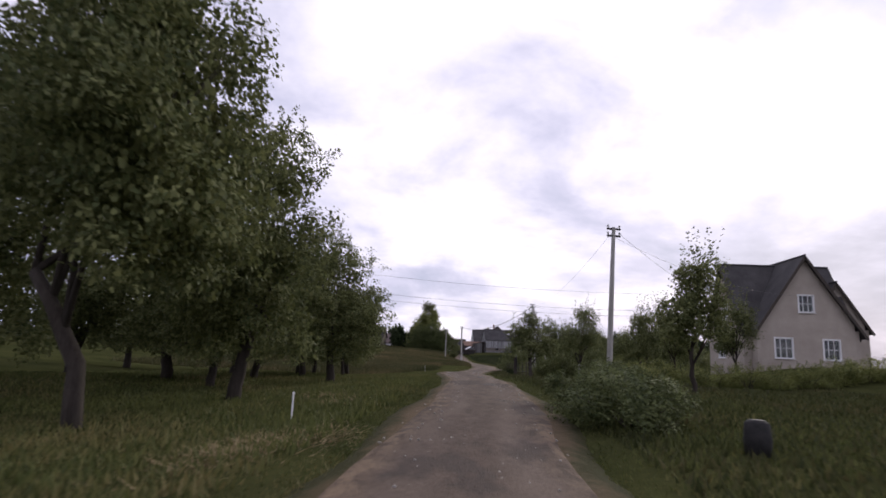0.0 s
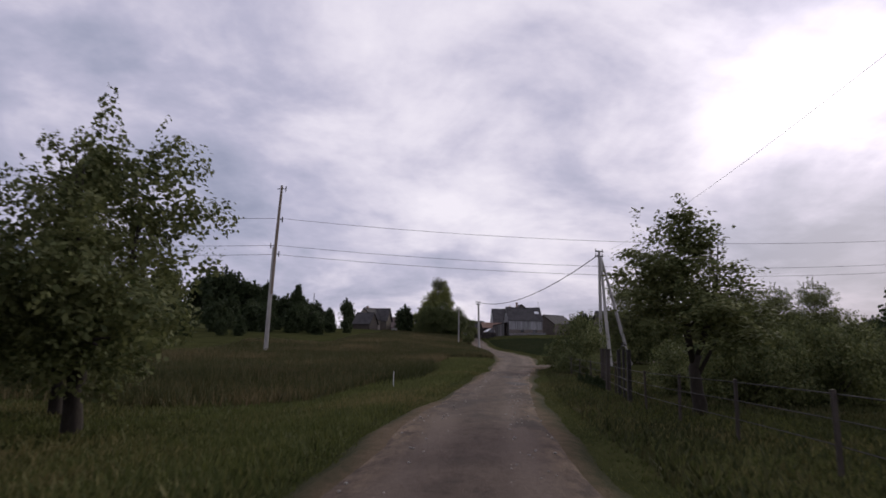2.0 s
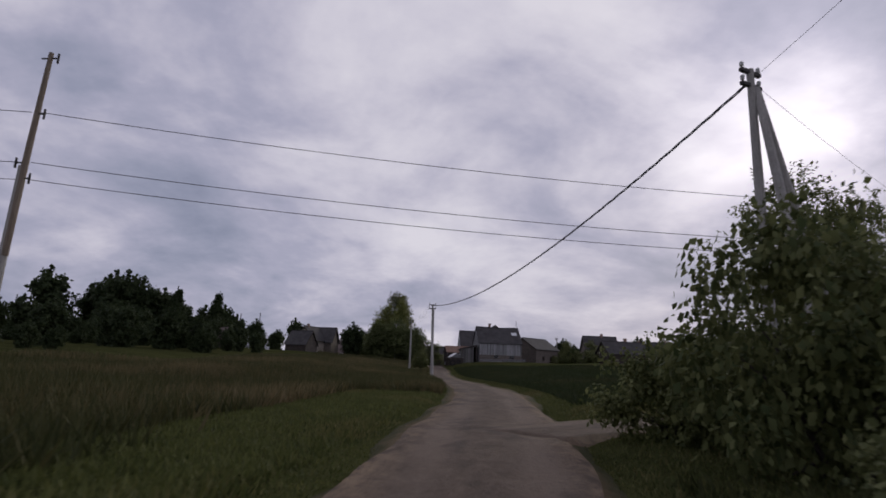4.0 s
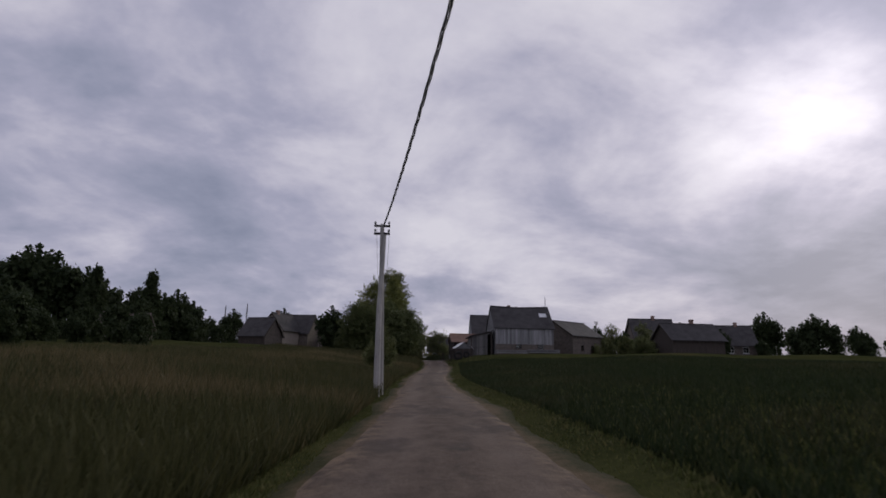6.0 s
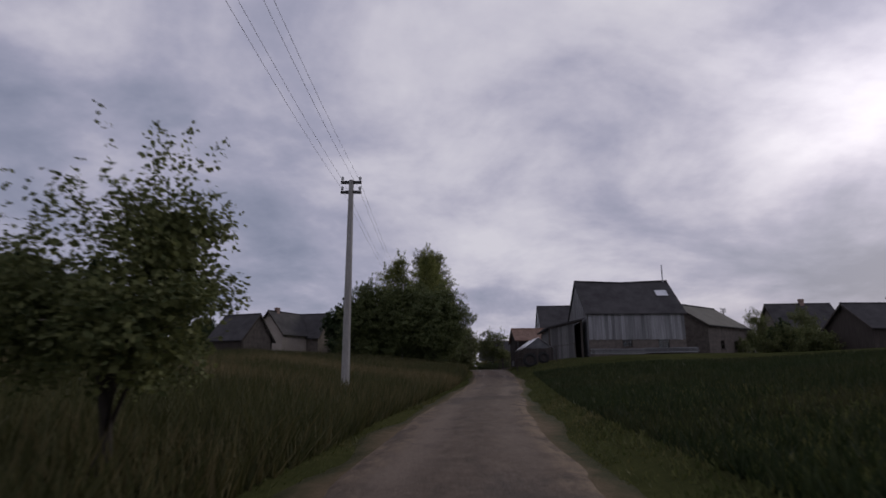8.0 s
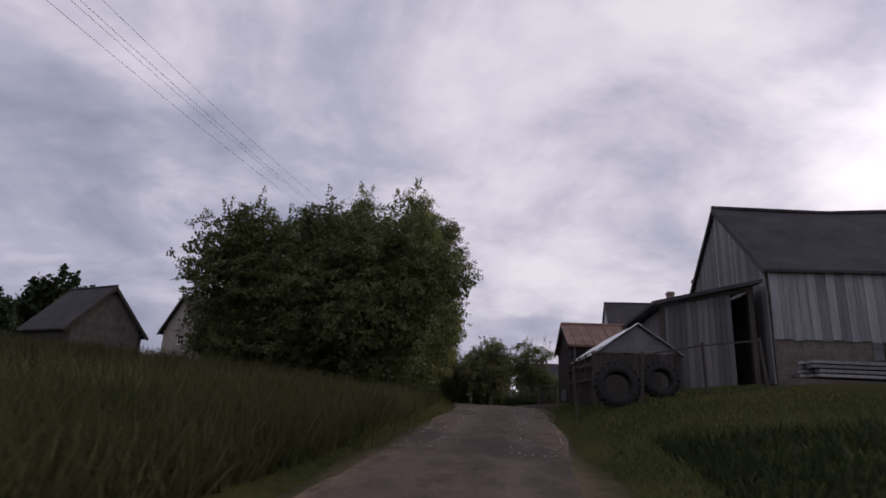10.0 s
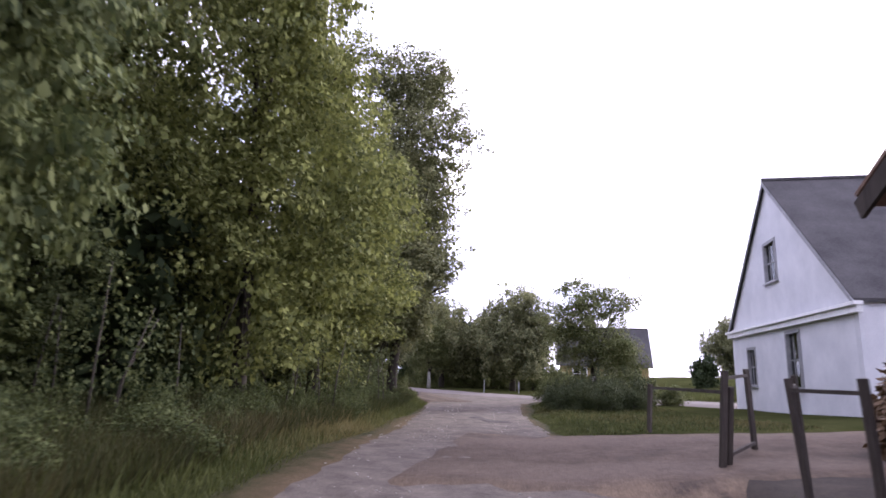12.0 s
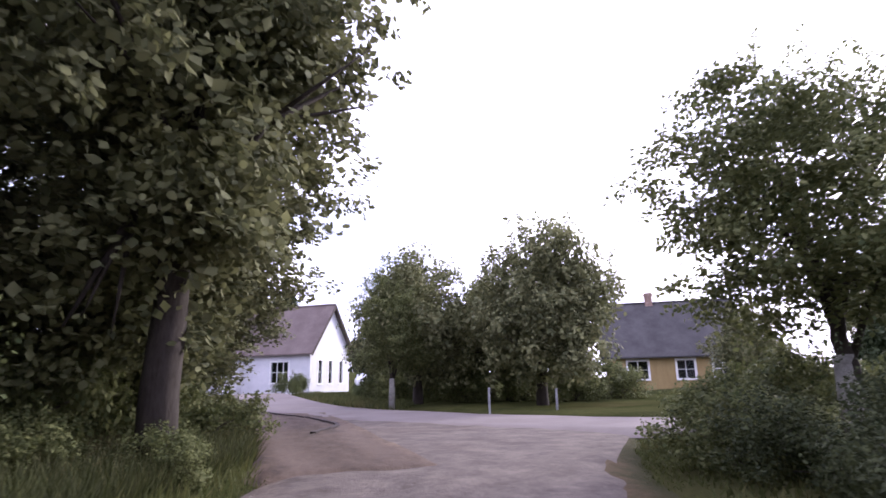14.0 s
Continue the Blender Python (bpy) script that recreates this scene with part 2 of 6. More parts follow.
def verge_material():
    """Sand and dry crumbs beside the wheel tracks that give way to soil and moss outwards."""
    m = bpy.data.materials.new("sandy_verge")
    m.use_nodes = True
    n, l = m.node_tree.nodes, m.node_tree.links
    b = n["Principled BSDF"]
    uv = n.new("ShaderNodeUVMap"); uv.uv_map = "across_along"
    sep = n.new("ShaderNodeSeparateXYZ"); l.new(uv.outputs[0], sep.inputs[0])
    tc = n.new("ShaderNodeTexCoord")

    def tex(scale, detail):
        t = n.new("ShaderNodeTexNoise"); t.inputs["Scale"].default_value = scale; t.inputs["Detail"].default_value = detail; t.inputs["Roughness"].default_value = 0.7
        l.new(tc.outputs["Object"], t.inputs[0])
        return t.outputs[0]
    grit, clod, broad = tex(30, 4), tex(3.5, 5), tex(0.5, 3)

    def op(kind, a, c, d=None):
        k = n.new("ShaderNodeMath"); k.operation = kind
        for i, v in enumerate((a, c, d)):
            if isinstance(v, (int, float)):
                k.inputs[i].default_value = v
            elif v is not None:
                l.new(v, k.inputs[i])
        return k.outputs[0]

    def mixed(f, a, c):
        x = n.new("ShaderNodeMix"); x.data_type = "RGBA"; l.new(f, x.inputs[0])
        for i, v in ((6, a), (7, c)):
            if isinstance(v, tuple):
                x.inputs[i].default_value = (*v, 1)
            else:
                l.new(v, x.inputs[i])
        return x.outputs[2]
    sand = mixed(grit, (0.05, 0.036, 0.022), (0.2, 0.145, 0.09))
    soil = mixed(grit, (0.02, 0.024, 0.009), (0.062, 0.058, 0.024))
    au = op("ABSOLUTE", sep.outputs[0], 0.0)
    edge = n.new("ShaderNodeMapRange"); edge.inputs[1].default_value = 0.98; edge.inputs[2].default_value = 1.36
    l.new(op("ADD", au, op("ADD", op("MULTIPLY_ADD", clod, 0.7, -0.35), op("MULTIPLY_ADD", broad, 0.7, -0.35))), edge.inputs[0])
    l.new(mixed(edge.outputs[0], sand, soil), b.inputs["Base Color"])
    b.inputs["Roughness"].default_value = 0.97
    b.inputs["Specular IOR Level"].default_value = 0.1
    bp = n.new("ShaderNodeBump"); bp.inputs["Strength"].default_value = 0.9; bp.inputs["Distance"].default_value = 0.03
    l.new(op("ADD", grit, clod), bp.inputs["Height"]); l.new(bp.outputs[0], b.inputs["Normal"])
    return m


def grass_material(name, c1, c2, dry, share=0.56, patch=0.16, through_light=0.3):
    """Blades that differ one from another, with large dry and lush patches over the field."""
    m = leaf_material(name, c1, c2, through_light)
    n, l = m.node_tree.nodes, m.node_tree.links
    tc = n["Texture Coordinate"]
    p = n.new("ShaderNodeTexNoise"); p.inputs["Scale"].default_value = patch; p.inputs["Detail"].default_value = 4; p.inputs["Roughness"].default_value = 0.6
    l.new(tc.outputs["Object"], p.inputs[0])
    g = n.new("ShaderNodeNewGeometry")
    a = n.new("ShaderNodeMath"); a.operation = "MULTIPLY_ADD"; a.inputs[1].default_value = 0.22; a.inputs[2].default_value = -0.11
    l.new(g.outputs["Random Per Island"], a.inputs[0])
    q = n.new("ShaderNodeMath"); q.operation = "ADD"
    l.new(p.outputs[0], q.inputs[0]); l.new(a.outputs[0], q.inputs[1])
    r = n.new("ShaderNodeMapRange"); r.inputs[1].default_value = share - 0.1; r.inputs[2].default_value = share + 0.12
    l.new(q.outputs[0], r.inputs[0])
    mx = n.new("ShaderNodeMix"); mx.data_type = "RGBA"; mx.inputs[7].default_value = (*dry, 1)
    old = n["Mix"].outputs[2]
    targets = [k.to_socket for k in old.links]
    l.new(r.outputs[0], mx.inputs[0]); l.new(old, mx.inputs[6])
    for t in targets:
        l.new(mx.outputs[2], t)
    return m


M_GROUND = material("meadow_soil", (0.024, 0.029, 0.011), (0.06, 0.062, 0.024), 0.35, 1.0, 0.8, 9.0, spec=0.0, patch=((0.075, 0.065, 0.03), 0.09, 0.60))
M_ROAD = road_material()
M_ASPHALT = material("pale_asphalt", (0.135, 0.112, 0.103), (0.195, 0.167, 0.155), 0.6, 0.9, 0.35, 45.0)
M_SHOULDER = verge_material()
M_SOIL = material("shaded_trodden_soil", (0.024, 0.018, 0.014), (0.06, 0.046, 0.035), 1.5, 0.97, 0.8, 25.0)
M_STONE = material("pale_stone", (0.25, 0.23, 0.2), (0.42, 0.39, 0.35), 4, 0.9, 0.5, 30)
M_GRASS = grass_material("grass_blades", (0.048, 0.062, 0.02), (0.12, 0.128, 0.045), (0.165, 0.14, 0.062), 0.63)
M_LAWN = grass_material("orchard_blades", (0.054, 0.069, 0.021), (0.14, 0.15, 0.051), (0.185, 0.155, 0.068), 0.6)
M_HAY = grass_material("dry_meadow_grass", (0.034, 0.041, 0.014), (0.092, 0.088, 0.036), (0.165, 0.128, 0.066), 0.58, 0.09, 0.25)
# darker blades, also used where shade or lens falloff is put into colour
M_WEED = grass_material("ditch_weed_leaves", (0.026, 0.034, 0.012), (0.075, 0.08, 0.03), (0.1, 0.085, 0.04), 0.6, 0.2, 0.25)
M_LITTER = material("dry_leaf_litter", (0.14, 0.075, 0.04), (0.32, 0.19, 0.105), 9, 0.9, 0.3, 60)
M_STRAW = leaf_material("straw", (0.16, 0.12, 0.06), (0.34, 0.27, 0.15), 0.2)
M_STRAWBROWN = leaf_material("old_brown_hay", (0.09, 0.055, 0.03), (0.2, 0.13, 0.075), 0.1)
M_CROP = grass_material("dark_crop_leaves", (0.016, 0.026, 0.010), (0.04, 0.053, 0.02), (0.058, 0.056, 0.025), 0.62, 0.12, 0.25)
M_LEAF = leaf_material("apple_leaves", (0.046, 0.064, 0.024), (0.205, 0.215, 0.088), 0.33)
M_LEAF2 = leaf_material("lime_leaves", (0.048, 0.061, 0.023), (0.325, 0.342, 0.112), 0.35)
M_LEAF4 = leaf_material("lilac_leaves", (0.042, 0.06, 0.026), (0.17, 0.19, 0.075), 0.3)
M_LEAF3 = leaf_material("grey_willow_leaves", (0.052, 0.061, 0.03), (0.255, 0.258, 0.125), 0.32)
# shade within the dense corner shrubs is put into this darker leaf colour
M_LEAFSHRUB = leaf_material("shaded_shrub_leaves", (0.026, 0.036, 0.018), (0.095, 0.11, 0.048), 0.3)
M_LEAFDARK = leaf_material("dark_far_leaves", (0.020, 0.032, 0.014), (0.055, 0.072, 0.03), 0.3)
M_BARK = material("rough_bark", (0.024, 0.019, 0.015), (0.058, 0.048, 0.04), 6, 0.95, 1.0, 40, stretch=(1, 1, 0.25))
M_STEM = material("smooth_grey_bark", (0.045, 0.038, 0.031), (0.1, 0.086, 0.072), 5, 0.9, 0.5, 40, stretch=(1, 1, 0.25))
M_LIMEWASH = material("limewashed_bark", (0.2, 0.19, 0.175), (0.4, 0.385, 0.36), 6, 0.95, 0.8, 40)
M_CONCRETE = material("pole_concrete", (0.24, 0.23, 0.215), (0.40, 0.385, 0.36), 1.5, 0.9, 0.3, 30, stretch=(1, 1, 0.3))
M_POLEWOOD = material("weathered_pole_wood", (0.13, 0.10, 0.075), (0.28, 0.23, 0.18), 3, 0.9, 0.5, 30, stretch=(1, 1, 0.08))
M_IRON = material("dark_iron", (0.03, 0.03, 0.032), (0.08, 0.07, 0.065), 8, 0.6, 0.2, 40, metal=0.6)
M_WIRE = material("aluminium_wire", (0.10, 0.10, 0.11), (0.16, 0.16, 0.17), 8, 0.5, 0, 40, metal=0.7)
M_INSUL = material("glazed_insulator", (0.3, 0.3, 0.3), (0.5, 0.5, 0.48), 8, 0.25, 0, 40)
M_PLANK = material("grey_barn_board", (0.155, 0.155, 0.158), (0.31, 0.31, 0.315), 2.5, 0.9, 0.6, 30, stretch=(3, 3, 0.15), obj=True)
M_OLDPLANK = material("old_grey_board", (0.075, 0.073, 0.072), (0.165, 0.16, 0.157), 2.5, 0.9, 0.6, 30, stretch=(3, 3, 0.15), obj=True)
M_DARKPLANK = material("tarred_and_shaded_board", (0.026, 0.021, 0.02), (0.07, 0.058, 0.052), 2.5, 0.9, 0.6, 30, stretch=(3, 3, 0.15), obj=True)
M_TIMBER = material("dark_timber", (0.034, 0.028, 0.024), (0.085, 0.07, 0.06), 3, 0.9, 0.6, 30, stretch=(3, 3, 0.2))
M_SLATE = material("weathered_asbestos_slate", (0.034, 0.032, 0.033), (0.074, 0.07, 0.07), 0.8, 0.9, 0.4, 20)
M_BROWNROOF = material("brown_tile_roof", (0.095, 0.072, 0.066), (0.155, 0.122, 0.112), 0.8, 0.85, 0.4, 20)
M_RUST = material("rusty_sheet_roof", (0.13, 0.072, 0.05), (0.27, 0.175, 0.13), 2.2, 0.75, 0.3, 20, stretch=(1, 1, 0.4), obj=True)
M_FIELDSTONE = material("fieldstone_wall", (0.08, 0.067, 0.058), (0.18, 0.155, 0.135), 2.2, 0.95, 0.9, 12)
M_WHITE = material("white_render", (0.50, 0.51, 0.54), (0.66, 0.66, 0.68), 0.7, 0.9, 0.25, 30)
M_CREAM = material("cream_render", (0.31, 0.27, 0.23), (0.42, 0.37, 0.32), 0.7, 0.9, 0.25, 30)
M_YELLOW = material("ochre_boards", (0.24, 0.17, 0.075), (0.36, 0.27, 0.125), 1.2, 0.85, 0.4, 30, stretch=(1, 1, 0.3))
M_WEATHERED = material("weathered_grey_paint", (0.2, 0.2, 0.21), (0.34, 0.34, 0.35), 4, 0.7, 0.2, 40)
M_FRAME = material("white_paint", (0.62, 0.62, 0.62), (0.8, 0.8, 0.79), 4, 0.5, 0.1, 40)
M_BRICK = material("sooty_brick", (0.19, 0.12, 0.095), (0.34, 0.25, 0.21), 5, 0.9, 0.6, 30)
M_FILM = material("milky_film", (0.55, 0.56, 0.58), (0.80, 0.80, 0.82), 2.0, 0.35, 0.5, 14)
M_FILMDARK = material("dark_grey_film", (0.08, 0.083, 0.088), (0.18, 0.18, 0.185), 2.0, 0.4, 0.5, 14)
M_RUBBER = material("old_rubber", (0.009, 0.009, 0.009), (0.026, 0.025, 0.024), 6, 0.8, 0.5, 40)
M_GLASS = glass_material()
M_DARK = material("unlit_room_black", (0.01, 0.01, 0.01), (0.03, 0.028, 0.025), 3, 0.9, 0.1, 20)
M_CARPAINT = material("silver_car_paint", (0.55, 0.56, 0.58), (0.6, 0.61, 0.63), 2, 0.3, 0, 40, metal=0.4)


# ---- mesh helpers ----
def link_mesh(name, bm, mat, parent=None, label="", smooth=False):
    me = bpy.data.meshes.new(name)
    bm.normal_update()
    bm.to_mesh(me)
    bm.free()
    if smooth:
        me.polygons.foreach_set("use_smooth", [True] * len(me.polygons))
    me.materials.append(mat)
    ob = new(name, me)
    if parent is not None:
        ob.parent = parent
    if label:
        ob["label"] = label
    return ob


def part(name, bm, mat, parent, label="", smooth=False):
    return link_mesh(name, bm, mat, parent, label, smooth)


def thing(name, m, label, category, group="", kind=""):
    ob = new(name)
    ob.empty_display_size = 0.2
    ob.matrix_basis = m
    return tagged(ob, label, category, group, kind)


def box(bm, x0, y0, z0, x1, y1, z1, m=None):
    vs = [bm.verts.new((x, y, z)) for z in (z0, z1) for y in (y0, y1) for x in (x0, x1)]
    if m is not None:
        for v in vs:
            v.co = m @ v.co
    for f in ((0, 2, 3, 1), (4, 5, 7, 6), (0, 1, 5, 4), (2, 6, 7, 3), (0, 4, 6, 2), (1, 3, 7, 5)):
        bm.faces.new([vs[i] for i in f])
    return vs


def beam(bm, a, b, w, h=None):
    """A square bar from a to b."""
    a, b = Vector(a), Vector(b)
    h = h or w
    q = (b - a).to_track_quat("Z", "Y").to_matrix().to_4x4()
    box(bm, -w / 2, -h / 2, 0, w / 2, h / 2, (b - a).length, Matrix.Translation(a) @ q)


def tube(bm, pts, radii, sides=7, cap=True):
    rings = []
    pts = [Vector(p) for p in pts]
    for i, p in enumerate(pts):
        d = (pts[min(i + 1, len(pts) - 1)] - pts[max(i - 1, 0)]).normalized()
        ref = Vector((1, 0, 0)) if abs((pts[-1] - pts[0]).normalized().x) < 0.8 else Vector((0, 0, 1))
        e1 = (ref - d * ref.dot(d)).normalized()
        e2 = d.cross(e1)
        rings.append([bm.verts.new(p + (e1 * math.cos(6.2832 * k / sides) + e2 * math.sin(6.2832 * k / sides)) * radii[i]) for k in range(sides)])
    for a, b in zip(rings, rings[1:]):
        for k in range(sides):
            bm.faces.new((a[k], a[(k + 1) % sides], b[(k + 1) % sides], b[k]))
    if cap:
        bm.faces.new(rings[0][::-1]); bm.faces.new(rings[-1])


def array_mesh(name, verts, faces, mat, parent=None, label=""):
    """Mesh object from numpy arrays of vertices (n,3) and faces (m,k)."""
    me = bpy.data.meshes.new(name)
    k = faces.shape[1]
    me.vertices.add(len(verts)); me.vertices.foreach_set("co", np.ascontiguousarray(verts, dtype=np.float32).ravel())
    me.loops.add(faces.size); me.loops.foreach_set("vertex_index", np.ascontiguousarray(faces, dtype=np.int32).ravel())
    me.polygons.add(len(faces)); me.polygons.foreach_set("loop_start", np.arange(0, faces.size, k, dtype=np.int32))
    me.update(calc_edges=True)
    me.materials.append(mat)
    ob = new(name, me)
    if parent is not None:
        ob.parent = parent
    if label:
        ob["label"] = label
    return ob


# ---- the lie of the land ----
KX = [(-70, 1.4), (-7, 1.6), (4, 1.65), (9, 1.75), (17, 1.6), (25, 0.75), (33, 0.15), (45, 0.35), (57, 0.9), (66, 1.5), (80, 2.0), (88, 1.9), (96, 1.3), (104, 0.45), (112, -0.6),
      (120, -1.75), (134, -3.4), (155, -4.7), (165, -5.75), (172, -7.0), (179, -8.3), (190, -11.0), (200, -13.8), (210, -16.3), (217, -18.0)]
KZ = [(-70, -0.1), (-7, -0.05), (17, 0.06), (33, -0.2), (42, -0.55), (60, -0.85), (80, -1.0), (104, -1.1), (119, -1.1), (140, -0.9), (155, -0.55), (165, 0.05), (172, 0.32),
      (180, 0.33), (190, 0.2), (200, 0.06), (210, 0.02), (225, 0.1), (300, 0.3)]
_ys = np.arange(-80, 321, 1.0)
_k = np.ones(9) / 9


def _table(kn):
    v = np.interp(_ys, [a for a, b in kn], [b for a, b in kn])
    return np.convolve(np.pad(v, 4, mode="edge"), _k, mode="valid")


_tx, _tz = _table(KX), _table(KZ)


def road_x(y):
    return np.interp(y, _ys, _tx)


def land(x, y):
    """Height of the ground without the road bed."""
    x, y = np.asarray(x, dtype=float), np.asarray(y, dtype=float)
    d = x - road_x(y)
    left = np.interp(y, [-60, 45, 84, 110, 130, 260], [-0.9, -0.9, 0.0, 2.2, 3.0, 3.0])
    left_run = np.interp(y, [55, 110], [6, 22])
    right = np.interp(y, [-60, 0, 14, 26, 45, 62, 80, 100], [0.2, 0.35, 0.5, -0.45, -0.4, 0.0, 1.0, 1.7])
    off = np.maximum(np.abs(d) - 1.5, 0)
    rise = np.where(d < 0, left * (1 - np.exp(-off / left_run)), right * (1 - np.exp(-off / 12)))
    rise = rise + np.where(d < 0, 1.6 * np.clip((-d - 18) / 50, 0, 1.5) * np.interp(y, [50, 110], [1, 0]), 0)
    rise = rise * (1 - np.exp(-(((x + 20) / 20) ** 2 + ((y - 222) / 22) ** 2) / 2))
    rise = rise * (1 - 0.8 * np.exp(-(((x + 44) / 14) ** 2 + ((y - 242) / 14) ** 2) / 2))
    rise = rise + 0.42 * np.exp(-(((x - 0.5) / 6) ** 2 + ((y - 169) / 6) ** 2)) * np.clip((d - 1.8) / 2.2, 0, 1)
    rise = rise + 1.9 * np.exp(-(((x - 28) / 9.5) ** 2 + ((y - 38) / 12) ** 2))
    bumps = 0.12 * np.sin(x * 0.31 + 1.3 * np.sin(y * 0.17)) * np.clip((np.abs(d) - 4) / 8, 0, 1)
    return np.interp(y, _ys, _tz) + rise + bumps


def on(x, y, dz=0.0):
    return float(land(x, y)) + dz


CROSS = [(90, 172), (40, 196), (10, 209), (-13, 215.3), (-20, 217.3), (-28, 222.5), (-40, 234), (-62, 258), (-110, 310)]


def cross_line(n=160):
    c = np.array(CROSS, dtype=float)
    s = np.r_[0, np.cumsum(np.hypot(*np.diff(c, axis=0).T))]
    u = np.linspace(0, s[-1], n)
    p = np.c_[np.interp(u, s, c[:, 0]), np.interp(u, s, c[:, 1])]
    for _ in range(6):
        p[1:-1] = (p[:-2] + p[1:-1] + p[2:]) / 3
    return p


CL = cross_line()


def cross_dist(x, y):
    x, y = np.asarray(x), np.asarray(y)
    d = np.full(x.shape, 1e9)
    for px, py in CL[::2]:
        d = np.minimum(d, np.hypot(x - px, y - py))
    return d


def half_road(y):
    return np.interp(y, [-60, 5, 20, 30, 60, 66, 80, 90, 115, 125, 160, 172, 182, 188, 193, 200, 207, 213, 217], [1.25, 1.22, 1.15, 1.25, 1.22, 1.45, 1.65, 1.72, 1.55, 1.42, 1.42, 1.5, 2.1, 2.5, 2.1, 1.95, 2.3, 3.6, 5.2])


def ground_sheet():
    fx = np.unique(np.r_[np.arange(-2000, -120, 160), np.arange(-120, -40, 8), np.arange(-40, 40, 0.8), np.arange(40, 130, 8), np.arange(130, 2001, 160)])
    fy = np.unique(np.r_[np.arange(-1500, -70, 150), np.arange(-70, -20, 8), np.arange(-20, 250, 1.0), np.arange(250, 340, 8), np.arange(340, 2500, 160)])
    X, Y = np.meshgrid(fx, fy)
    Z = land(X, Y)
    d = np.abs(X - road_x(Y))
    inroad = np.clip((half_road(Y) + 1.2 - d) / 0.6, 0, 1) * (Y < 218) * (Y > -70)
    Z = Z - 0.12 * inroad
    Z = Z - 0.12 * np.clip((4.2 - cross_dist(X, Y)) / 0.8, 0, 1)
    far = np.hypot(X, Y - 110)
    Z = np.where(far > 260, Z - 0.01 * (far - 260), Z)
    Z = np.maximum(Z, -12)
    ny, nx = X.shape
    idx = np.arange(nx * ny).reshape(ny, nx)
    faces = np.stack([idx[:-1, :-1], idx[:-1, 1:], idx[1:, 1:], idx[1:, :-1]], -1).reshape(-1, 4)
    ob = array_mesh("ground", np.stack([X, Y, Z], -1).reshape(-1, 3), faces, M_GROUND)
    ob.data.polygons.foreach_set("use_smooth", [True] * len(faces))
    tagged(ob, "rough green meadow ground with dry patches", "ground", kind="structure")


def strip(name, centre, half_l, half_r, dz, mat, label, category, rng, cols=10, edge=0.12, crown=0.03, drape=False, skirt=0.03):
    """A road strip along a centreline, with ragged edges, draped on the land."""
    c = np.asarray(centre)
    tan = np.gradient(c, axis=0)
    tan /= np.hypot(tan[:, 0], tan[:, 1])[:, None]
    nor = np.c_[tan[:, 1], -tan[:, 0]]
    n = len(c)
    u = np.linspace(-1, 1, cols + 1)
    win = np.hanning(13)[1:-1]; win /= win.sum()
    jl = np.convolve(rng.normal(0, 1, n + 10), win, "valid") * edge * 2.0
    jr = np.convolve(rng.normal(0, 1, n + 10), win, "valid") * edge * 2.0
    hl, hr = np.broadcast_to(half_l, n) + jl, np.broadcast_to(half_r, n) + jr
    off = np.where(u[None] < 0, u[None] * hl[:, None], u[None] * hr[:, None])
    X = c[:, :1] + nor[:, :1] * off
    Y = c[:, 1:] + nor[:, 1:] * off
    base = land(X, Y) if drape else land(c[:, 0], c[:, 1])[:, None]
    Z = base + dz + crown * (1 - u[None] ** 2) - skirt * (np.abs(u[None]) > 0.99) + rng.normal(0, 0.006, X.shape)
    ruts = -0.025 * np.exp(-((np.abs(off) - 0.75) / 0.25) ** 2)
    Z = Z + ruts
    if skirt > 0.1:
        Z[0] -= skirt
        Z[-1] -= skirt
    idx = np.arange(X.size).reshape(X.shape)
    faces = np.stack([idx[:-1, :-1], idx[:-1, 1:], idx[1:, 1:], idx[1:, :-1]], -1).reshape(-1, 4)
    ob = array_mesh(name, np.stack([X, Y, Z], -1).reshape(-1, 3), faces, mat)
    ob.data.polygons.foreach_set("use_smooth", [True] * len(faces))
    along = np.r_[0, np.cumsum(np.hypot(*np.diff(c, axis=0).T))]
    uv = np.stack([np.broadcast_to(u[None] * 1.5, off.shape), np.broadcast_to(along[:, None], off.shape)], -1).reshape(-1, 2)[faces.ravel()]
    ob.data.uv_layers.new(name="across_along").data.foreach_set("uv", np.ascontiguousarray(uv, dtype=np.float32).ravel())
    return tagged(ob, label, category, kind="structure")


RNG = np.random.default_rng(7)
ground_sheet()
yy = np.arange(-60, 217.5, 0.5)
main_line = np.c_[road_x(yy), yy]
strip("shoulder", main_line, half_road(yy) + 0.55, half_road(yy) + 0.5, -0.04, M_SHOULDER, "sandy dry verge with thin grass along the gravel road", "verge", RNG, edge=0.2, crown=0.0, drape=True, skirt=0.09)
strip("road", main_line, half_road(yy), half_road(yy), 0.0, M_ROAD, "narrow worn gravel and asphalt village road", "road", RNG, cols=14, edge=0.1)
strip("cross_road", CL, 2.5, 2.5, 0.02, M_ASPHALT, "pale asphalt cross road at the junction", "road", RNG, edge=0.08, skirt=0.15)
# the side track that leaves to the right by the gardens
sy = np.linspace(0, 1, 60)
side_line = np.c_[1.8 + 13 * sy, 66.0 + 9 * sy ** 0.8]
strip("side_track", side_line, 1.3, 1.3, 0.05, M_ROAD, "gravel side track leaving the road", "track", RNG, drape=True, skirt=0.17, crown=0.0)
fl = np.linspace(0, 1, 40)
strip("junction_flare", np.c_[-16.6 - 9.9 * fl, 206.6 + 12.9 * fl], 1.6, 1.6, 0.05, M_ROAD, "worn gravel flare of the road at the junction", "road", RNG, drape=True, skirt=0.15, crown=0.01)
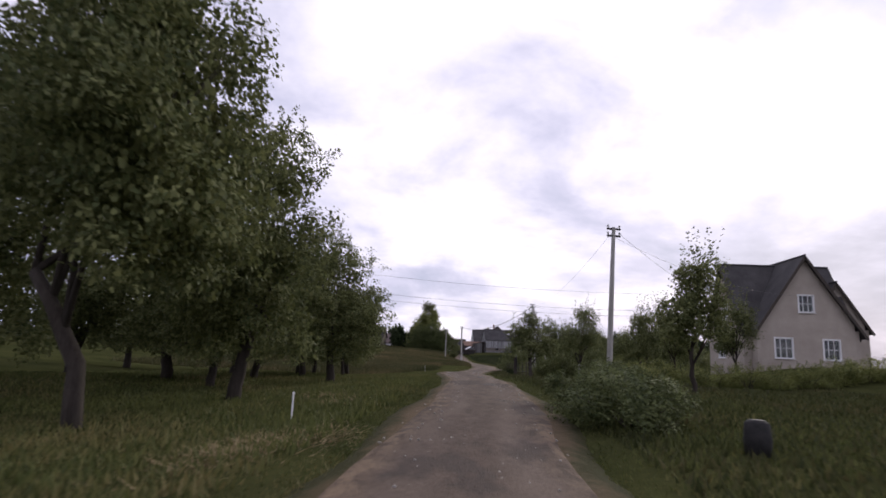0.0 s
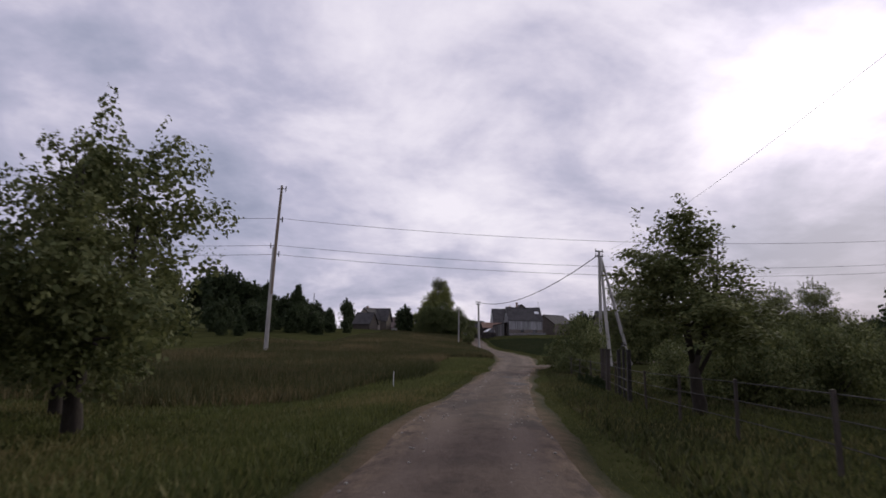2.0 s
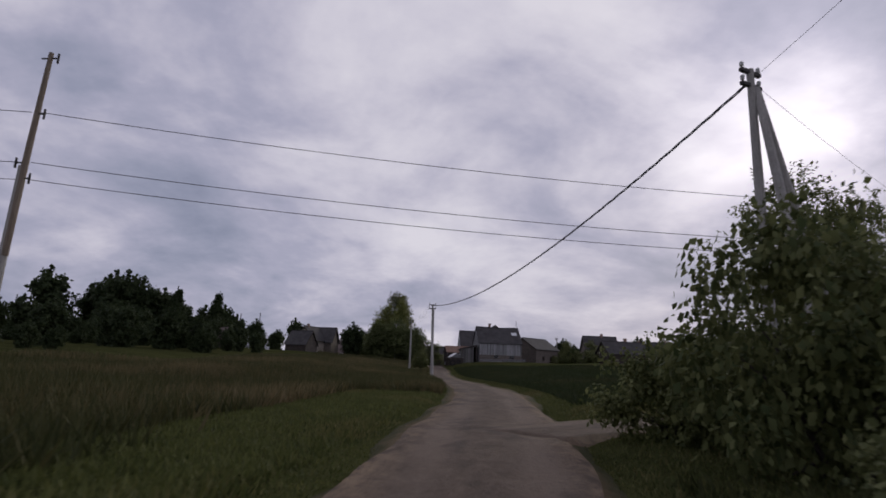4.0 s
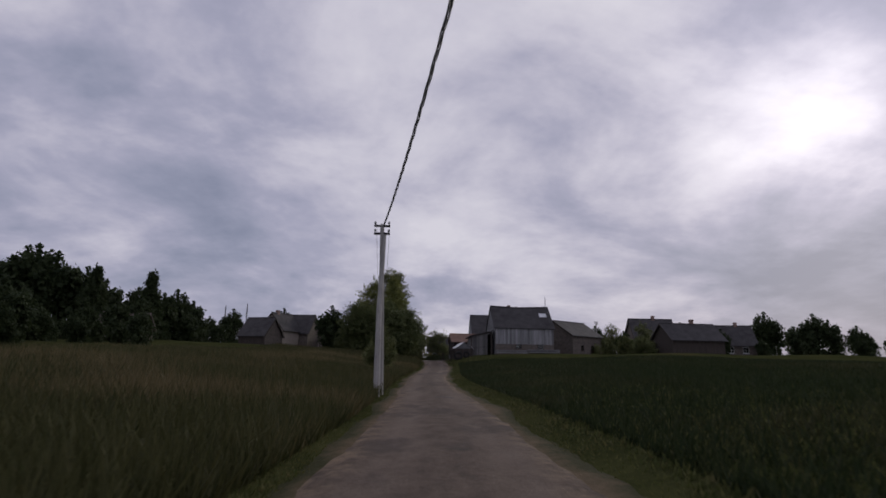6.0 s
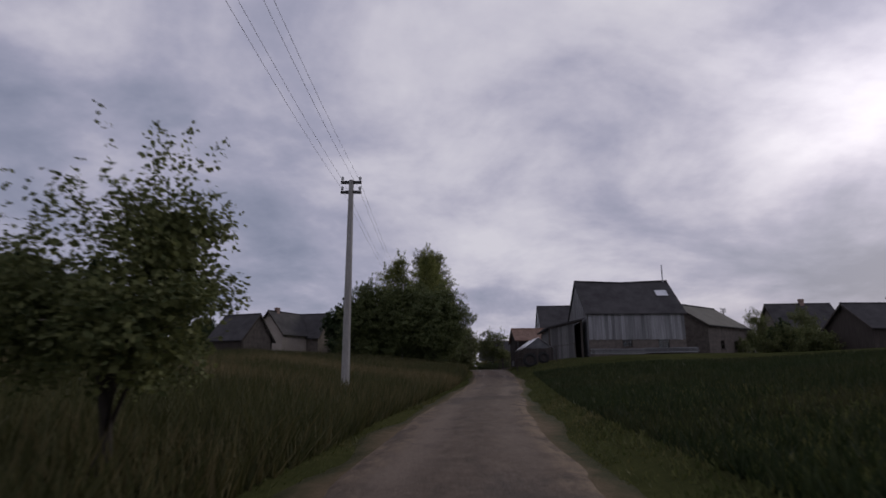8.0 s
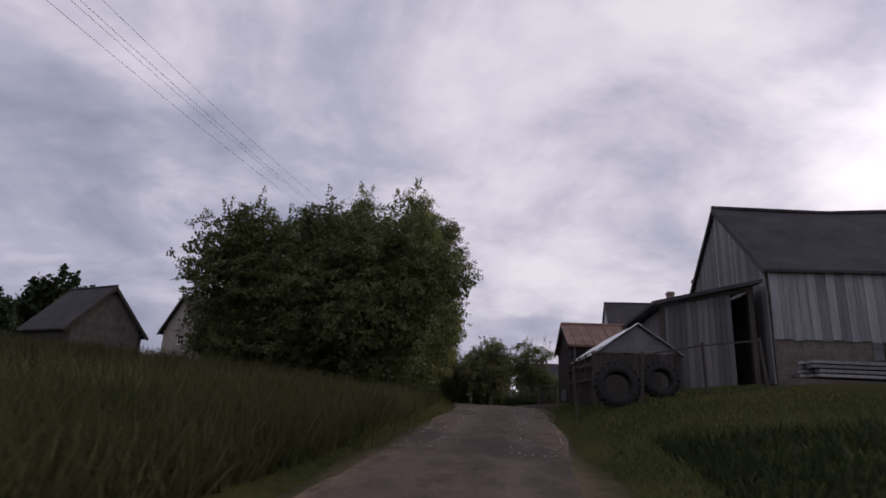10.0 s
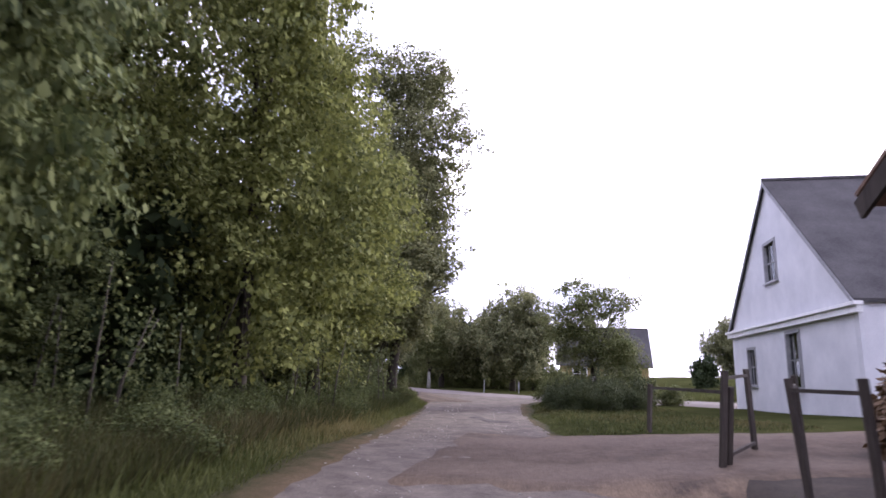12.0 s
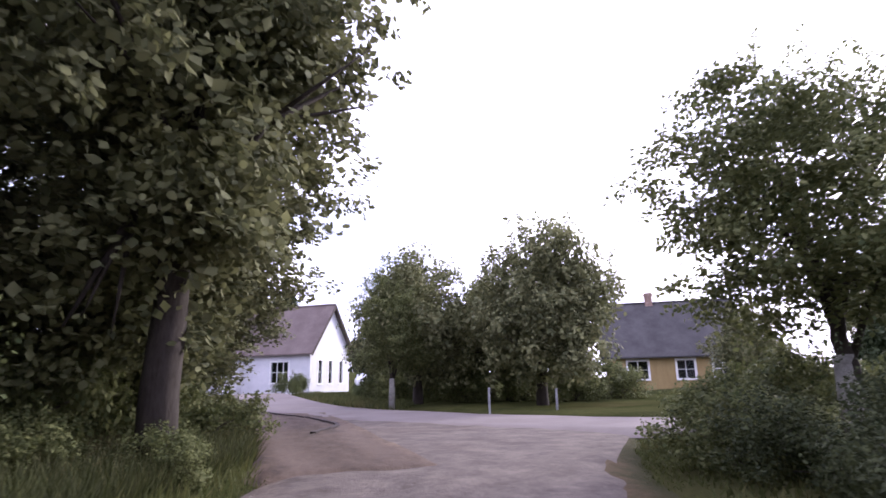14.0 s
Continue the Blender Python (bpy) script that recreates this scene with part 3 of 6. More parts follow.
# the drive to the white house
dr = np.linspace(0, 1, 30)
strip("drive", np.c_[-11.6 + 10.9 * dr, 188.8 + 1.5 * dr], 3.4 + 0.6 * (1 - dr) ** 2, 3.2 + 0.6 * (1 - dr) ** 2, 0.05, M_ROAD, "sandy drive to the white house yard", "drive", RNG, drape=True, skirt=0.17, crown=0.0)


# trodden soil coloured extra dark to carry the shed's shade on the yard
strip("yard_soil", np.c_[-6.6 + 1.0 * dr, 176.5 + 11.5 * dr], 1.2, 2.9, 0.045, M_SOIL, "trodden soil beside the shed, darkened for its shade", "soil", RNG, drape=True, skirt=0.17, crown=0.0, edge=0.25)


# ---- plants ----
def leaves(rng, centres, per, spread, size, flat=0.35, out=None, oval=False, layer=1.0):
    """Folded diamond leaves scattered round the centres, facing out where a direction is given: vertices (n*4,3) and triangles (n*2,3)."""
    n = len(centres) * per
    c = np.repeat(centres, per, axis=0) + np.clip(rng.normal(0, 1, (n, 3)), -1.7, 1.7) * np.array([spread, spread, spread * layer])
    a = rng.normal(0, 1, (n, 3)); a[:, 2] -= flat
    a /= np.linalg.norm(a, axis=1)[:, None]
    face = rng.normal(0, 1, (n, 3))
    if out is not None:
        face = 0.5 * face + np.repeat(out, per, axis=0) * (0.4 + 0.6 * layer) + np.array([0, 0, 1.15 - 0.7 * layer])
        a = a - face * (np.sum(a * face, 1) / np.sum(face * face, 1))[:, None] * 0.9
        a /= np.linalg.norm(a, axis=1)[:, None]
    b = np.cross(a, face)
    b /= np.linalg.norm(b, axis=1)[:, None] + 1e-9
    up = np.cross(a, b)
    s = size * rng.uniform(0.6, 1.3, (n, 1))
    if oval:
        w = [c, c + (a * 0.25 + b * 0.33 + up * 0.08) * s, c + (a * 0.68 + b * 0.3 + up * 0.06) * s, c + a * s, c + (a * 0.68 - b * 0.3 + up * 0.06) * s, c + (a * 0.25 - b * 0.33 + up * 0.08) * s]
        i = np.arange(n)[:, None] * 6
        return np.stack(w, 1).reshape(-1, 3), np.concatenate([i + np.array([[0, k, k + 1]]) for k in (1, 2, 3, 4)], 1).reshape(-1, 3)
    tip, lft, rgt = c + a * s, c + a * s * 0.5 + b * s * 0.36 + up * s * 0.1, c + a * s * 0.5 - b * s * 0.36 + up * s * 0.1
    v = np.stack([c, lft, tip, rgt], 1).reshape(-1, 3)
    i = np.arange(n)[:, None] * 4
    f = np.concatenate([i + np.array([[0, 1, 2]]), i + np.array([[0, 2, 3]])], 1).reshape(-1, 3)
    return v, f


def crown_centres(rng, blobs, count, shell=0.55, lobes=22, reach=0.95):
    """Twig ends on the skins of many small lobes that sit on overlapping balls, so the crown is lumpy with gaps."""
    lob = []
    for b in blobs:
        d = rng.normal(0, 1, (lobes, 3)); d /= np.linalg.norm(d, axis=1)[:, None]
        r = rng.uniform(shell, reach, (lobes, 1))
        c = np.array(b[:3]) + d * r * np.array(b[3:])
        lob.append(np.c_[c, np.full(lobes, np.mean(b[3:])) * rng.uniform(0.2, 0.42, lobes)])
    lob = np.concatenate(lob)
    w = lob[:, 3] ** 2
    pick = lob[rng.choice(len(lob), count, p=w / w.sum())]
    d = rng.normal(0, 1, (count, 3)); d[:, 2] += 0.25
    d /= np.linalg.norm(d, axis=1)[:, None]
    return pick[:, :3] + d * pick[:, 3:] * rng.uniform(0.55, 1.1, (count, 1)) * np.array([1, 1, 0.8]), d


def core_centres(rng, blobs, count):
    """Places deep inside the crown."""
    B = np.array(blobs)[rng.integers(len(blobs), size=count)]
    d = rng.normal(0, 1, (count, 3)); d /= np.linalg.norm(d, axis=1)[:, None]
    return B[:, :3] + d * rng.uniform(0.1, 0.72, (count, 1)) * B[:, 3:]


def shoots(rng, blobs, count, length):
    """Upright shoots that stick out of the crown's top."""
    out = []
    for _ in range(count):
        b = blobs[rng.integers(len(blobs))]
        a = rng.uniform(0, 6.283); q = rng.uniform(0, 0.8)
        p = np.array([b[0] + math.cos(a) * q * b[3], b[1] + math.sin(a) * q * b[4], b[2] + b[5] * math.sqrt(1 - q * q) * 0.9])
        ln = length * rng.uniform(0.5, 1.2)
        lean = rng.normal(0, 0.18, 2)
        for k in np.linspace(0, 1, 6):
            out.append(p + np.array([lean[0] * k * ln, lean[1] * k * ln, k * ln]))
    return np.array(out)


def trunk_mesh(rng, height, radius, blobs, lean=(0, 0), limbs=6):
    bm = bmesh.new()
    pts = [Vector((lean[0] * k * k + rng.normal(0, 0.03), lean[1] * k * k + rng.normal(0, 0.03), height * k)) for k in np.linspace(0, 1, 6)]
    pts[0] = Vector((0, 0, -0.25))
    tube(bm, pts, [radius * (1.35 - 0.6 * k) for k in np.linspace(0, 1, 6)], 8)
    top = pts[-1]
    for i in range(limbs):
        b = blobs[i % len(blobs)]
        e = Vector((b[0], b[1], b[2])) + Vector(np.clip(rng.normal(0, 0.3, 3), -0.5, 0.5)) * b[3]
        s = pts[3 + i % 3]
        mid = s.lerp(e, 0.5) + Vector((rng.normal(0, 0.15), rng.normal(0, 0.15), 0.25))
        tube(bm, [s, mid, e], [radius * 0.5, radius * 0.32, radius * 0.08], 6)
        for _ in range(2):
            e2 = e + Vector(np.clip(rng.normal(0, 0.25, 3), -0.35, 0.35)) * b[3]
            tube(bm, [mid, mid.lerp(e2, 0.6), e2], [radius * 0.25, radius * 0.14, radius * 0.04], 5)
    return bm


def tree(seed, name, label, category, m, height, radius, blobs, twigs, per, spread, leaf, mat, bark=None, lean=(0, 0), shell=0.55, shoot=0, shoot_len=0.8, limbs=6, group="", core=0.7, oval=False, lobes=22, layer=1.0, reach=0.95):
    rng = np.random.default_rng(seed)
    root = thing(name, m, label, category, group)
    part("trunk", trunk_mesh(rng, height, radius, blobs, lean, limbs), M_BARK, root, smooth=True)
    if bark:
        bm = bmesh.new()
        tube(bm, [(0, 0, -0.2), (lean[0] * 0.1, lean[1] * 0.1, height * 0.35), (lean[0] * 0.45, lean[1] * 0.45, height * 0.68)], [radius * 1.42, radius * 1.26, radius * 1.06], 9)
        part("limewash", bm, bark, root, "white limewash on the lower trunk", smooth=True)
    spread, leaf, per = spread * 0.68, leaf * 1.3, int(per * 0.8)
    c, d = crown_centres(rng, blobs, twigs, shell, lobes, reach)
    v, f = leaves(rng, c, per, spread, leaf, 0.35, d, oval, layer)
    if core:
        v3, f3 = leaves(rng, core_centres(rng, blobs, int(twigs * core)), 6, spread * 1.5, leaf * 1.35)
        f3 = f3 + len(v); v = np.concatenate([v, v3]); f = np.concatenate([f, f3])
    if shoot:
        v2, f2 = leaves(rng, shoots(rng, blobs, shoot, shoot_len), max(per // 3, 4), spread * 0.35, leaf * 0.9)
        f2 = f2 + len(v); v = np.concatenate([v, v2]); f = np.concatenate([f, f2])
    array_mesh("crown", v, f, mat, root)
    return root


def put(x, y, rz=0.0, s=1.0, sink=0.05, sz=None):
    return pose(x, y, on(x, y) - sink, 0, 0, rz) @ Matrix.Diagonal((s, s, sz or s, 1))


def copy_at(root, x, y, rz, s, sz=None, sink=0.05):
    """A copy of a plant at its own scale."""
    return copy_thing(root, put(x, y, rz, s, sink, sz) @ Matrix.Diagonal((1 / root.scale[0], 1 / root.scale[1], 1 / root.scale[2], 1)))


def copies(root, rows):
    for x, y, rz, s, *sz in rows:
        copy_at(root, x, y, rz, s, sz[0] if sz else None)


OLD = [(0, 0, 4.2, 2.3, 2.3, 2.0), (-1.3, 0.6, 3.6, 1.7, 1.7, 1.7), (1.3, -0.7, 3.4, 1.7, 1.6, 1.7), (0.4, 0.7, 5.7, 1.6, 1.6, 1.4), (0.2, -1.3, 2.8, 1.5, 1.4, 1.3), (0.6, -0.4, 2.0, 1.9, 1.9, 1.1), (-0.9, 0.3, 2.0, 1.7, 1.7, 1.0)]
apple = tree(1, "apple_tree", "old apple tree with dense dark green crown", "tree", put(-5.8, 10.2, 0, 1.08, sz=1.28), 1.7, 0.17, OLD, 1000, 30, 0.2, 0.08, M_LEAF, layer=0.6, lobes=30, core=1.3, lean=(0.3, 0.2), shoot=26, shoot_len=0.7, group="apple trees in the orchard")
copies(apple, [(-5.7, 20.7, 80, 1.05, 1.06), (-9.6, 16.5, 280, 0.9, 0.95), (-7.6, 31.0, 200, 0.6, 0.75), (-12.5, 41, 250, 0.9), (-10.8, 31.5, 20, 0.95, 1.15), (-9.3, 27.6, 120, 0.95, 1.15), (-10.2, 22.5, 310, 1.0, 1.0), (-13.0, 19, 130, 1.25), (-18.5, 20, 40, 1.3), (-27, 17, 300, 1.3), (-14.0, 28.5, 20, 1.2), (-19, 36, 250, 1.1), (-13.0, 7.5, 10, 1.35), (-24, 33, 70, 1.2), (-20, 9, 160, 1.3)])
NEAR = [(0, 0, 3.9, 2.2, 2.2, 2.0), (-1.0, 1.2, 4.2, 1.6, 1.6, 1.6), (1.1, 0.6, 3.2, 1.6, 1.5, 1.6), (0.3, -1.2, 3.2, 1.8, 1.6, 1.7), (0.2, 0.2, 5.7, 1.5, 1.5, 1.4)]
apple_b = tree(2, "apple_tree", "old leaning apple tree with hanging dense crown beside the road", "tree", put(-6.2, 3.9, 30, 1.35, sz=1.72), 1.8, 0.11, NEAR, 1500, 34, 0.2, 0.074, M_LEAF, layer=0.6, lobes=36, core=1.6, lean=(-0.9, 0.5), shoot=30, shoot_len=0.8, group="apple trees in the orchard")
ROUND = [(0, 0, 3.0, 2.3, 2.3, 1.9), (0.7, 0.8, 4.2, 1.6, 1.6, 1.4), (-1.0, -0.5, 2.8, 1.6, 1.6, 1.4), (0.5, -1.1, 2.6, 1.5, 1.5, 1.3), (-0.3, 0.4, 5.0, 1.1, 1.1, 1.0), (0.9, -0.7, 1.9, 1.5, 1.5, 1.1), (-0.8, -0.8, 1.9, 1.4, 1.4, 1.0)]
apple_c = tree(3, "apple_tree", "broad apple tree at the orchard end with upright shoots", "tree", put(-8.8, 37.0, 0, 1.25, sz=1.22), 1.3, 0.14, ROUND, 1000, 22, 0.14, 0.085, M_LEAF, shoot=40, shoot_len=0.8, group="apple trees in the orchard")

AIRY = [(0, 0, 2.9, 1.2, 1.2, 1.3), (0.4, 0.3, 3.8, 0.85, 0.85, 0.9), (-0.5, -0.3, 2.3, 0.9, 0.9, 0.8), (0.5, -0.5, 2.6, 0.8, 0.8, 0.9)]
young = tree(4, "young_fruit_tree", "young fruit tree with airy crown in the garden", "tree", put(8.5, 12.2, 0, 1.0), 1.5, 0.07, AIRY, 560, 16, 0.12, 0.07, M_LEAF, shoot=16, shoot_len=0.9, group="garden fruit trees")
copies(young, [(13.9, 7.4, 60, 1.05), (12.5, 33.5, 20, 1.1), (15.5, 36.0, 140, 1.2), (19.0, 34.0, 250, 1.15), (16.2, 72, 20, 1.2), (21.5, 72, 90, 0.95), (18.5, 76, 200, 1.1)])
whitetrunk = tree(5, "young_fruit_tree", "fruit tree with limewashed trunk and airy crown", "tree", put(8.4, 33.8, 0, 1.1, sz=1.14), 1.4, 0.08, AIRY, 640, 16, 0.12, 0.06, M_LEAF, bark=M_LIMEWASH, shoot=14, shoot_len=0.9, group="garden fruit trees")
WALNUT = [(0, 0, 3.0, 1.3, 1.3, 1.2), (0.5, 0.3, 4.1, 0.95, 0.95, 0.95), (-0.9, -0.3, 2.5, 1.0, 1.0, 0.8), (0.7, -0.6, 2.7, 0.9, 0.9, 0.9), (-0.5, 0.5, 3.8, 0.8, 0.8, 0.9), (0.1, 0.0, 4.9, 0.6, 0.6, 0.7)]
tree(15, "fruit_tree", "tall fruit tree with layered sprays over the garden fence", "tree", put(5.5, 40.0, 70, 1.38, sz=0.93), 1.6, 0.1, WALNUT, 620, 30, 0.2, 0.062, M_LEAF, oval=True, layer=0.4, shoot=22, shoot_len=0.9, lobes=18, group="garden fruit trees")

DOME = [(0, 0, 0.75, 1.1, 1.1, 0.85), (0.7, 0.5, 0.6, 0.8, 0.8, 0.7), (-0.7, 0.3, 0.6, 0.8, 0.8, 0.65), (0.1, -0.8, 0.55, 0.8, 0.8, 0.6)]


def bush(seed, name, label, m, twigs, per, spread, leaf, mat, blobs=DOME, group="", shoot=10):
    rng = np.random.default_rng(seed)
    root = thing(name, m, label, "bush", group)
    bm = bmesh.new()
    for _ in range(9):
        b = blobs[rng.integers(len(blobs))]
        e = Vector(b[:3]) + Vector(rng.normal(0, 0.4, 3)) * b[3]
        tube(bm, [Vector((rng.normal(0, 0.12), rng.normal(0, 0.12), -0.1)), e * 0.5 + Vector((0, 0, 0.1)), e], [0.025, 0.018, 0.006], 5)
    part("woody_base", bm, M_BARK, root)
    c, d = crown_centres(rng, blobs, twigs, 0.3, 12)
    c[:, 2] = np.maximum(c[:, 2], 0.06)
    v, f = leaves(rng, c, per, spread, leaf, 0.35, d)
    if shoot:
        v2, f2 = leaves(rng, shoots(rng, blobs, shoot, 0.35), 6, spread * 0.4, leaf)
        f2 = f2 + len(v); v = np.concatenate([v, v2]); f = np.concatenate([f, f2])
    array_mesh("crown", v, f, mat, root)
    return root


currant = bush(11, "currant_bush", "low broad-leaved currant bush at the garden edge", put(4.3, 2.9, 0, 0.8, sz=0.6), 620, 18, 0.11, 0.075, M_LEAF4, group="bushes by the garden")
copies(currant, [(4.4, 4.8, 60, 0.95, 0.6), (4.6, 7.4, 140, 0.9, 0.55), (6.6, 18.6, 80, 0.8, 0.6), (7.4, 19.8, 10, 0.8, 0.7), (5.6, 9.6, 10, 0.8, 0.6)])
dense = bush(12, "garden_bush", "dense dark shrub by the garden fence", put(5.7, 62.5, 0, 1.45, sz=2.2), 620, 14, 0.10, 0.085, M_LEAF, group="bushes by the garden")
copies(dense, [(4.9, 59.0, 60, 0.9), (6.2, 65.0, 10, 1.3, 1.4), (4.9, 66.0, 130, 1.0, 1.1), (10.5, 70.5, 200, 1.5, 1.7), (20, 60, 20, 1.8), (25, 66, 60, 2.0), (31, 75, 160, 2.2), (12.5, 36.5, 20, 1.5, 2.1), (15.5, 40, 220, 1.7, 2.0), (18, 54, 80, 1.9), (22, 52, 10, 2.0), (27, 58, 10, 2.0), (8.6, 45.5, 30, 1.2, 1.5), (7.4, 47.5, 70, 1.0, 1.2), (10.4, 46.5, 100, 1.3, 1.7), (12.5, 47.5, 10, 1.4, 1.9), (34, 66, 70, 2.2)])
# low bright hedge before the cream house
hedge = bush(16, "hedge_shrub", "low yellow-green shrub of the garden hedge", put(9.6, 27.0, 0, 1.15, sz=0.9), 460, 16, 0.11, 0.07, M_LEAF2, group="hedge before the cream house")
for i in range(1, 12):
    copy_at(hedge, 9.6 + 1.9 * i, 27.0 + 0.3 * i, 67 * i, 1.15, 0.9 + 0.06 * math.sin(i * 2.0))
# village corner: clipped round bushes
clipped = bush(17, "corner_shrub", "dense rounded shrub at the village corner, leaves darkened for shade", put(-10.9, 206.4, 0, 0.95, sz=0.85), 900, 16, 0.09, 0.052, M_LEAFSHRUB, group="shrubs at the village corner", shoot=16)
copies(clipped, [(-9.3, 207.0, 80, 1.0, 0.95), (-9.3, 203.0, 140, 0.95, 0.95), (-8.2, 204.2, 20, 0.95, 1.0), (-10.9, 203.6, 80, 0.8, 0.8), (-10.0, 204.9, 250, 0.9, 0.95), (-8.6, 205.6, 310, 0.9, 1.0)])
copies(dense, [(-11.6, 208.0, 30, 0.9, 0.7), (-11.3, 211.0, 10, 0.9, 0.8), (-10.2, 210.6, 110, 1.0, 0.95), (-8.4, 210.8, 200, 1.1, 1.0), (-6.6, 209.2, 250, 0.8, 0.6), (-11.0, 213.2, 300, 0.9, 0.75), (-9.6, 212.8, 40, 1.1, 0.95)])

copies(apple, [(10.6, 71, 50, 0.92, 0.95), (13.4, 73.5, 150, 0.85, 0.9), (22.5, 80, 10, 0.8), (26.5, 82, 10, 0.9), (31, 84, 10, 1.0)])
# meadow sapling beside the road
sap = tree(6, "sapling_tree", "bushy wild sapling in the meadow by the road", "tree", put(-5.2, 123.6, 0, 1.0, sz=0.88), 1.0, 0.05, [(0, 0, 1.7, 0.95, 0.95, 0.9), (0.3, 0.2, 2.5, 0.6, 0.6, 0.7), (-0.5, -0.2, 1.9, 0.6, 0.6, 0.7), (0.5, -0.4, 1.6, 0.6, 0.6, 0.6)], 760, 18, 0.10, 0.05, M_LEAF, shoot=54, shoot_len=0.72, core=1.2)

# big bush clump and the tree row on the left of the village entrance
MASS = [(0, 0, 1.6, 2.6, 2.6, 1.8), (0, 0, 3.3, 2.8, 2.8, 2.9), (1.2, 0.8, 4.0, 2.0, 2.0, 2.0), (-1.6, 0.4, 2.9, 2.2, 2.2, 2.4), (0.3, -1.4, 2.4, 2.0, 2.0, 2.0), (0.2, 0.4, 5.0, 1.6, 1.6, 1.5)]
lilac = tree(7, "lilac_thicket", "tall dense lilac thicket beside the road", "bush", put(-11.35, 171.9, 0, 1.1, sz=1.18), 1.6, 0.12, MASS, 1900, 32, 0.16, 0.088, M_LEAF4, layer=0.55, lobes=44, core=1.2, reach=0.85, shoot=14, shoot_len=0.8, shell=0.6, group="thicket at the village edge")
copies(lilac, [(-14.6, 172.8, 140, 1.1, 1.2), (-14.3, 177.2, 70, 0.95, 1.1), (-16.5, 178.5, 220, 1.2, 1.3), (-18.6, 173.5, 190, 1.1, 1.22), (-20.4, 175.4, 300, 0.8, 0.72)])
TALL = [(0, 0, 1.9, 2.2, 2.2, 1.7), (0, 0, 5.4, 2.3, 2.3, 2.6), (0.8, 0.6, 7.8, 1.9, 1.9, 2.0), (-0.9, -0.5, 6.8, 1.8, 1.8, 2.0), (0.6, -1.0, 3.4, 2.0, 2.0, 1.8), (-0.6, 0.9, 3.2, 1.9, 1.9, 1.8), (0.1, 0.2, 9.4, 1.3, 1.3, 1.5)]
hornbeam = tree(8, "roadside_tree", "leafy roadside tree with bright yellow-green leaves to the ground", "tree", put(-15.7, 189.0, 100, 1.05, sz=1.42), 3.2, 0.13, TALL, 1500, 44, 0.30, 0.085, M_LEAF2, shoot=24, shoot_len=0.6, shell=0.55, limbs=10, group="tree row by the road", lobes=30, layer=0.35)
copies(hornbeam, [(-17.4, 194.6, 220, 1.15, 1.15), (-18.8, 186.0, 160, 1.1, 1.25), (-21.6, 200.5, 300, 0.95, 0.9), (-22.2, 192.0, 40, 1.1, 1.0), (-25.2, 206.0, 20, 0.9, 0.76), (-28.0, 212.5, 140, 0.9, 0.76)])
copies(lilac, [(-15.6, 182.2, 200, 0.82, 1.5), (-17.4, 184.8, 30, 0.62), (-19.4, 190.0, 200, 0.6), (-22.6, 197.0, 100, 0.62), (-24.6, 202.6, 300, 0.6), (-25.4, 206.4, 60, 0.5), (-26.6, 210.5, 160, 0.62), (-29.5, 216.5, 20, 0.7), (-24.5, 198.0, 220, 0.8)])
LIME = [(-0.9, 0, 2.4, 1.9, 1.9, 1.9), (-0.2, 0, 6.5, 2.6, 2.7, 3.6), (0.5, 0.4, 11.0, 2.7, 2.7, 3.2), (-0.6, -0.3, 9.0, 2.6, 2.6, 2.8), (0.3, -1.2, 4.6, 2.0, 2.2, 2.2), (-0.9, 1.2, 4.4, 2.6, 2.6, 2.2), (0.0, 0.1, 13.6, 2.1, 2.1, 2.2), (0.4, 0.5, 8.4, 2.2, 2.2, 2.2), (0.5, -0.2, 3.0, 1.0, 1.0, 1.1), (0.9, 0.3, 5.6, 1.5, 1.5, 1.6)]
lime = tree(9, "lime_tree", "tall old lime tree with dense domed grey-green crown", "tree", put(-19.6, 206.0, 0, 1.5, sz=1.27), 4.5, 0.15, LIME, 2900, 36, 0.17, 0.082, M_LEAF3, layer=0.8, shoot=6, shoot_len=0.4, shell=0.5, reach=0.72, limbs=12, oval=True, lobes=44, core=1.3)
copies(lime, [(-24.6, 211.5, 150, 1.0, 0.66), (-24.4, 204.4, 60, 1.0, 0.66), (-22.6, 208.6, 100, 1.1, 0.78)])
copies(dense, [(-18.6, 205.2, 60, 0.5, 0.45), (-20.3, 204.4, 30, 0.65, 0.55), (-21.2, 208.2, 130, 1.0, 0.9), (-22.4, 205.4, 130, 1.2, 1.6)])


def undergrowth(seed, m, count):
    """Slender saplings that rise together out of the shade under the trees."""
    rng = np.random.default_rng(seed)
    root = thing("elder_shrub", m, "leggy elder shrub with bare stems in the shade", "bush", "undergrowth below the tree row")
    tips = []
    for _ in range(count):
        x, y = rng.normal(0, 0.6, 2)
        h = rng.uniform(1.5, 2.6)
        lx, ly = rng.normal(0, 0.3, 2)
        bm = bmesh.new()
        tube(bm, [(x, y, -0.3), (x + lx * 0.3, y + ly * 0.3, h * 0.45), (x + lx, y + ly, h)], [0.021, 0.016, 0.007], 6)
        part("stem", bm, M_STEM, root, smooth=True)
        tips += [(x + lx * k, y + ly * k, h * k) for k in (0.35, 0.5, 0.65, 0.8, 0.9, 1.0)]
    v, f = leaves(rng, np.array(tips), 34, 0.26, 0.075, layer=0.6)
    array_mesh("foliage", v, f, M_LEAF4, root)
    return root


elder = undergrowth(51, put(-14.2, 181.4), 6)
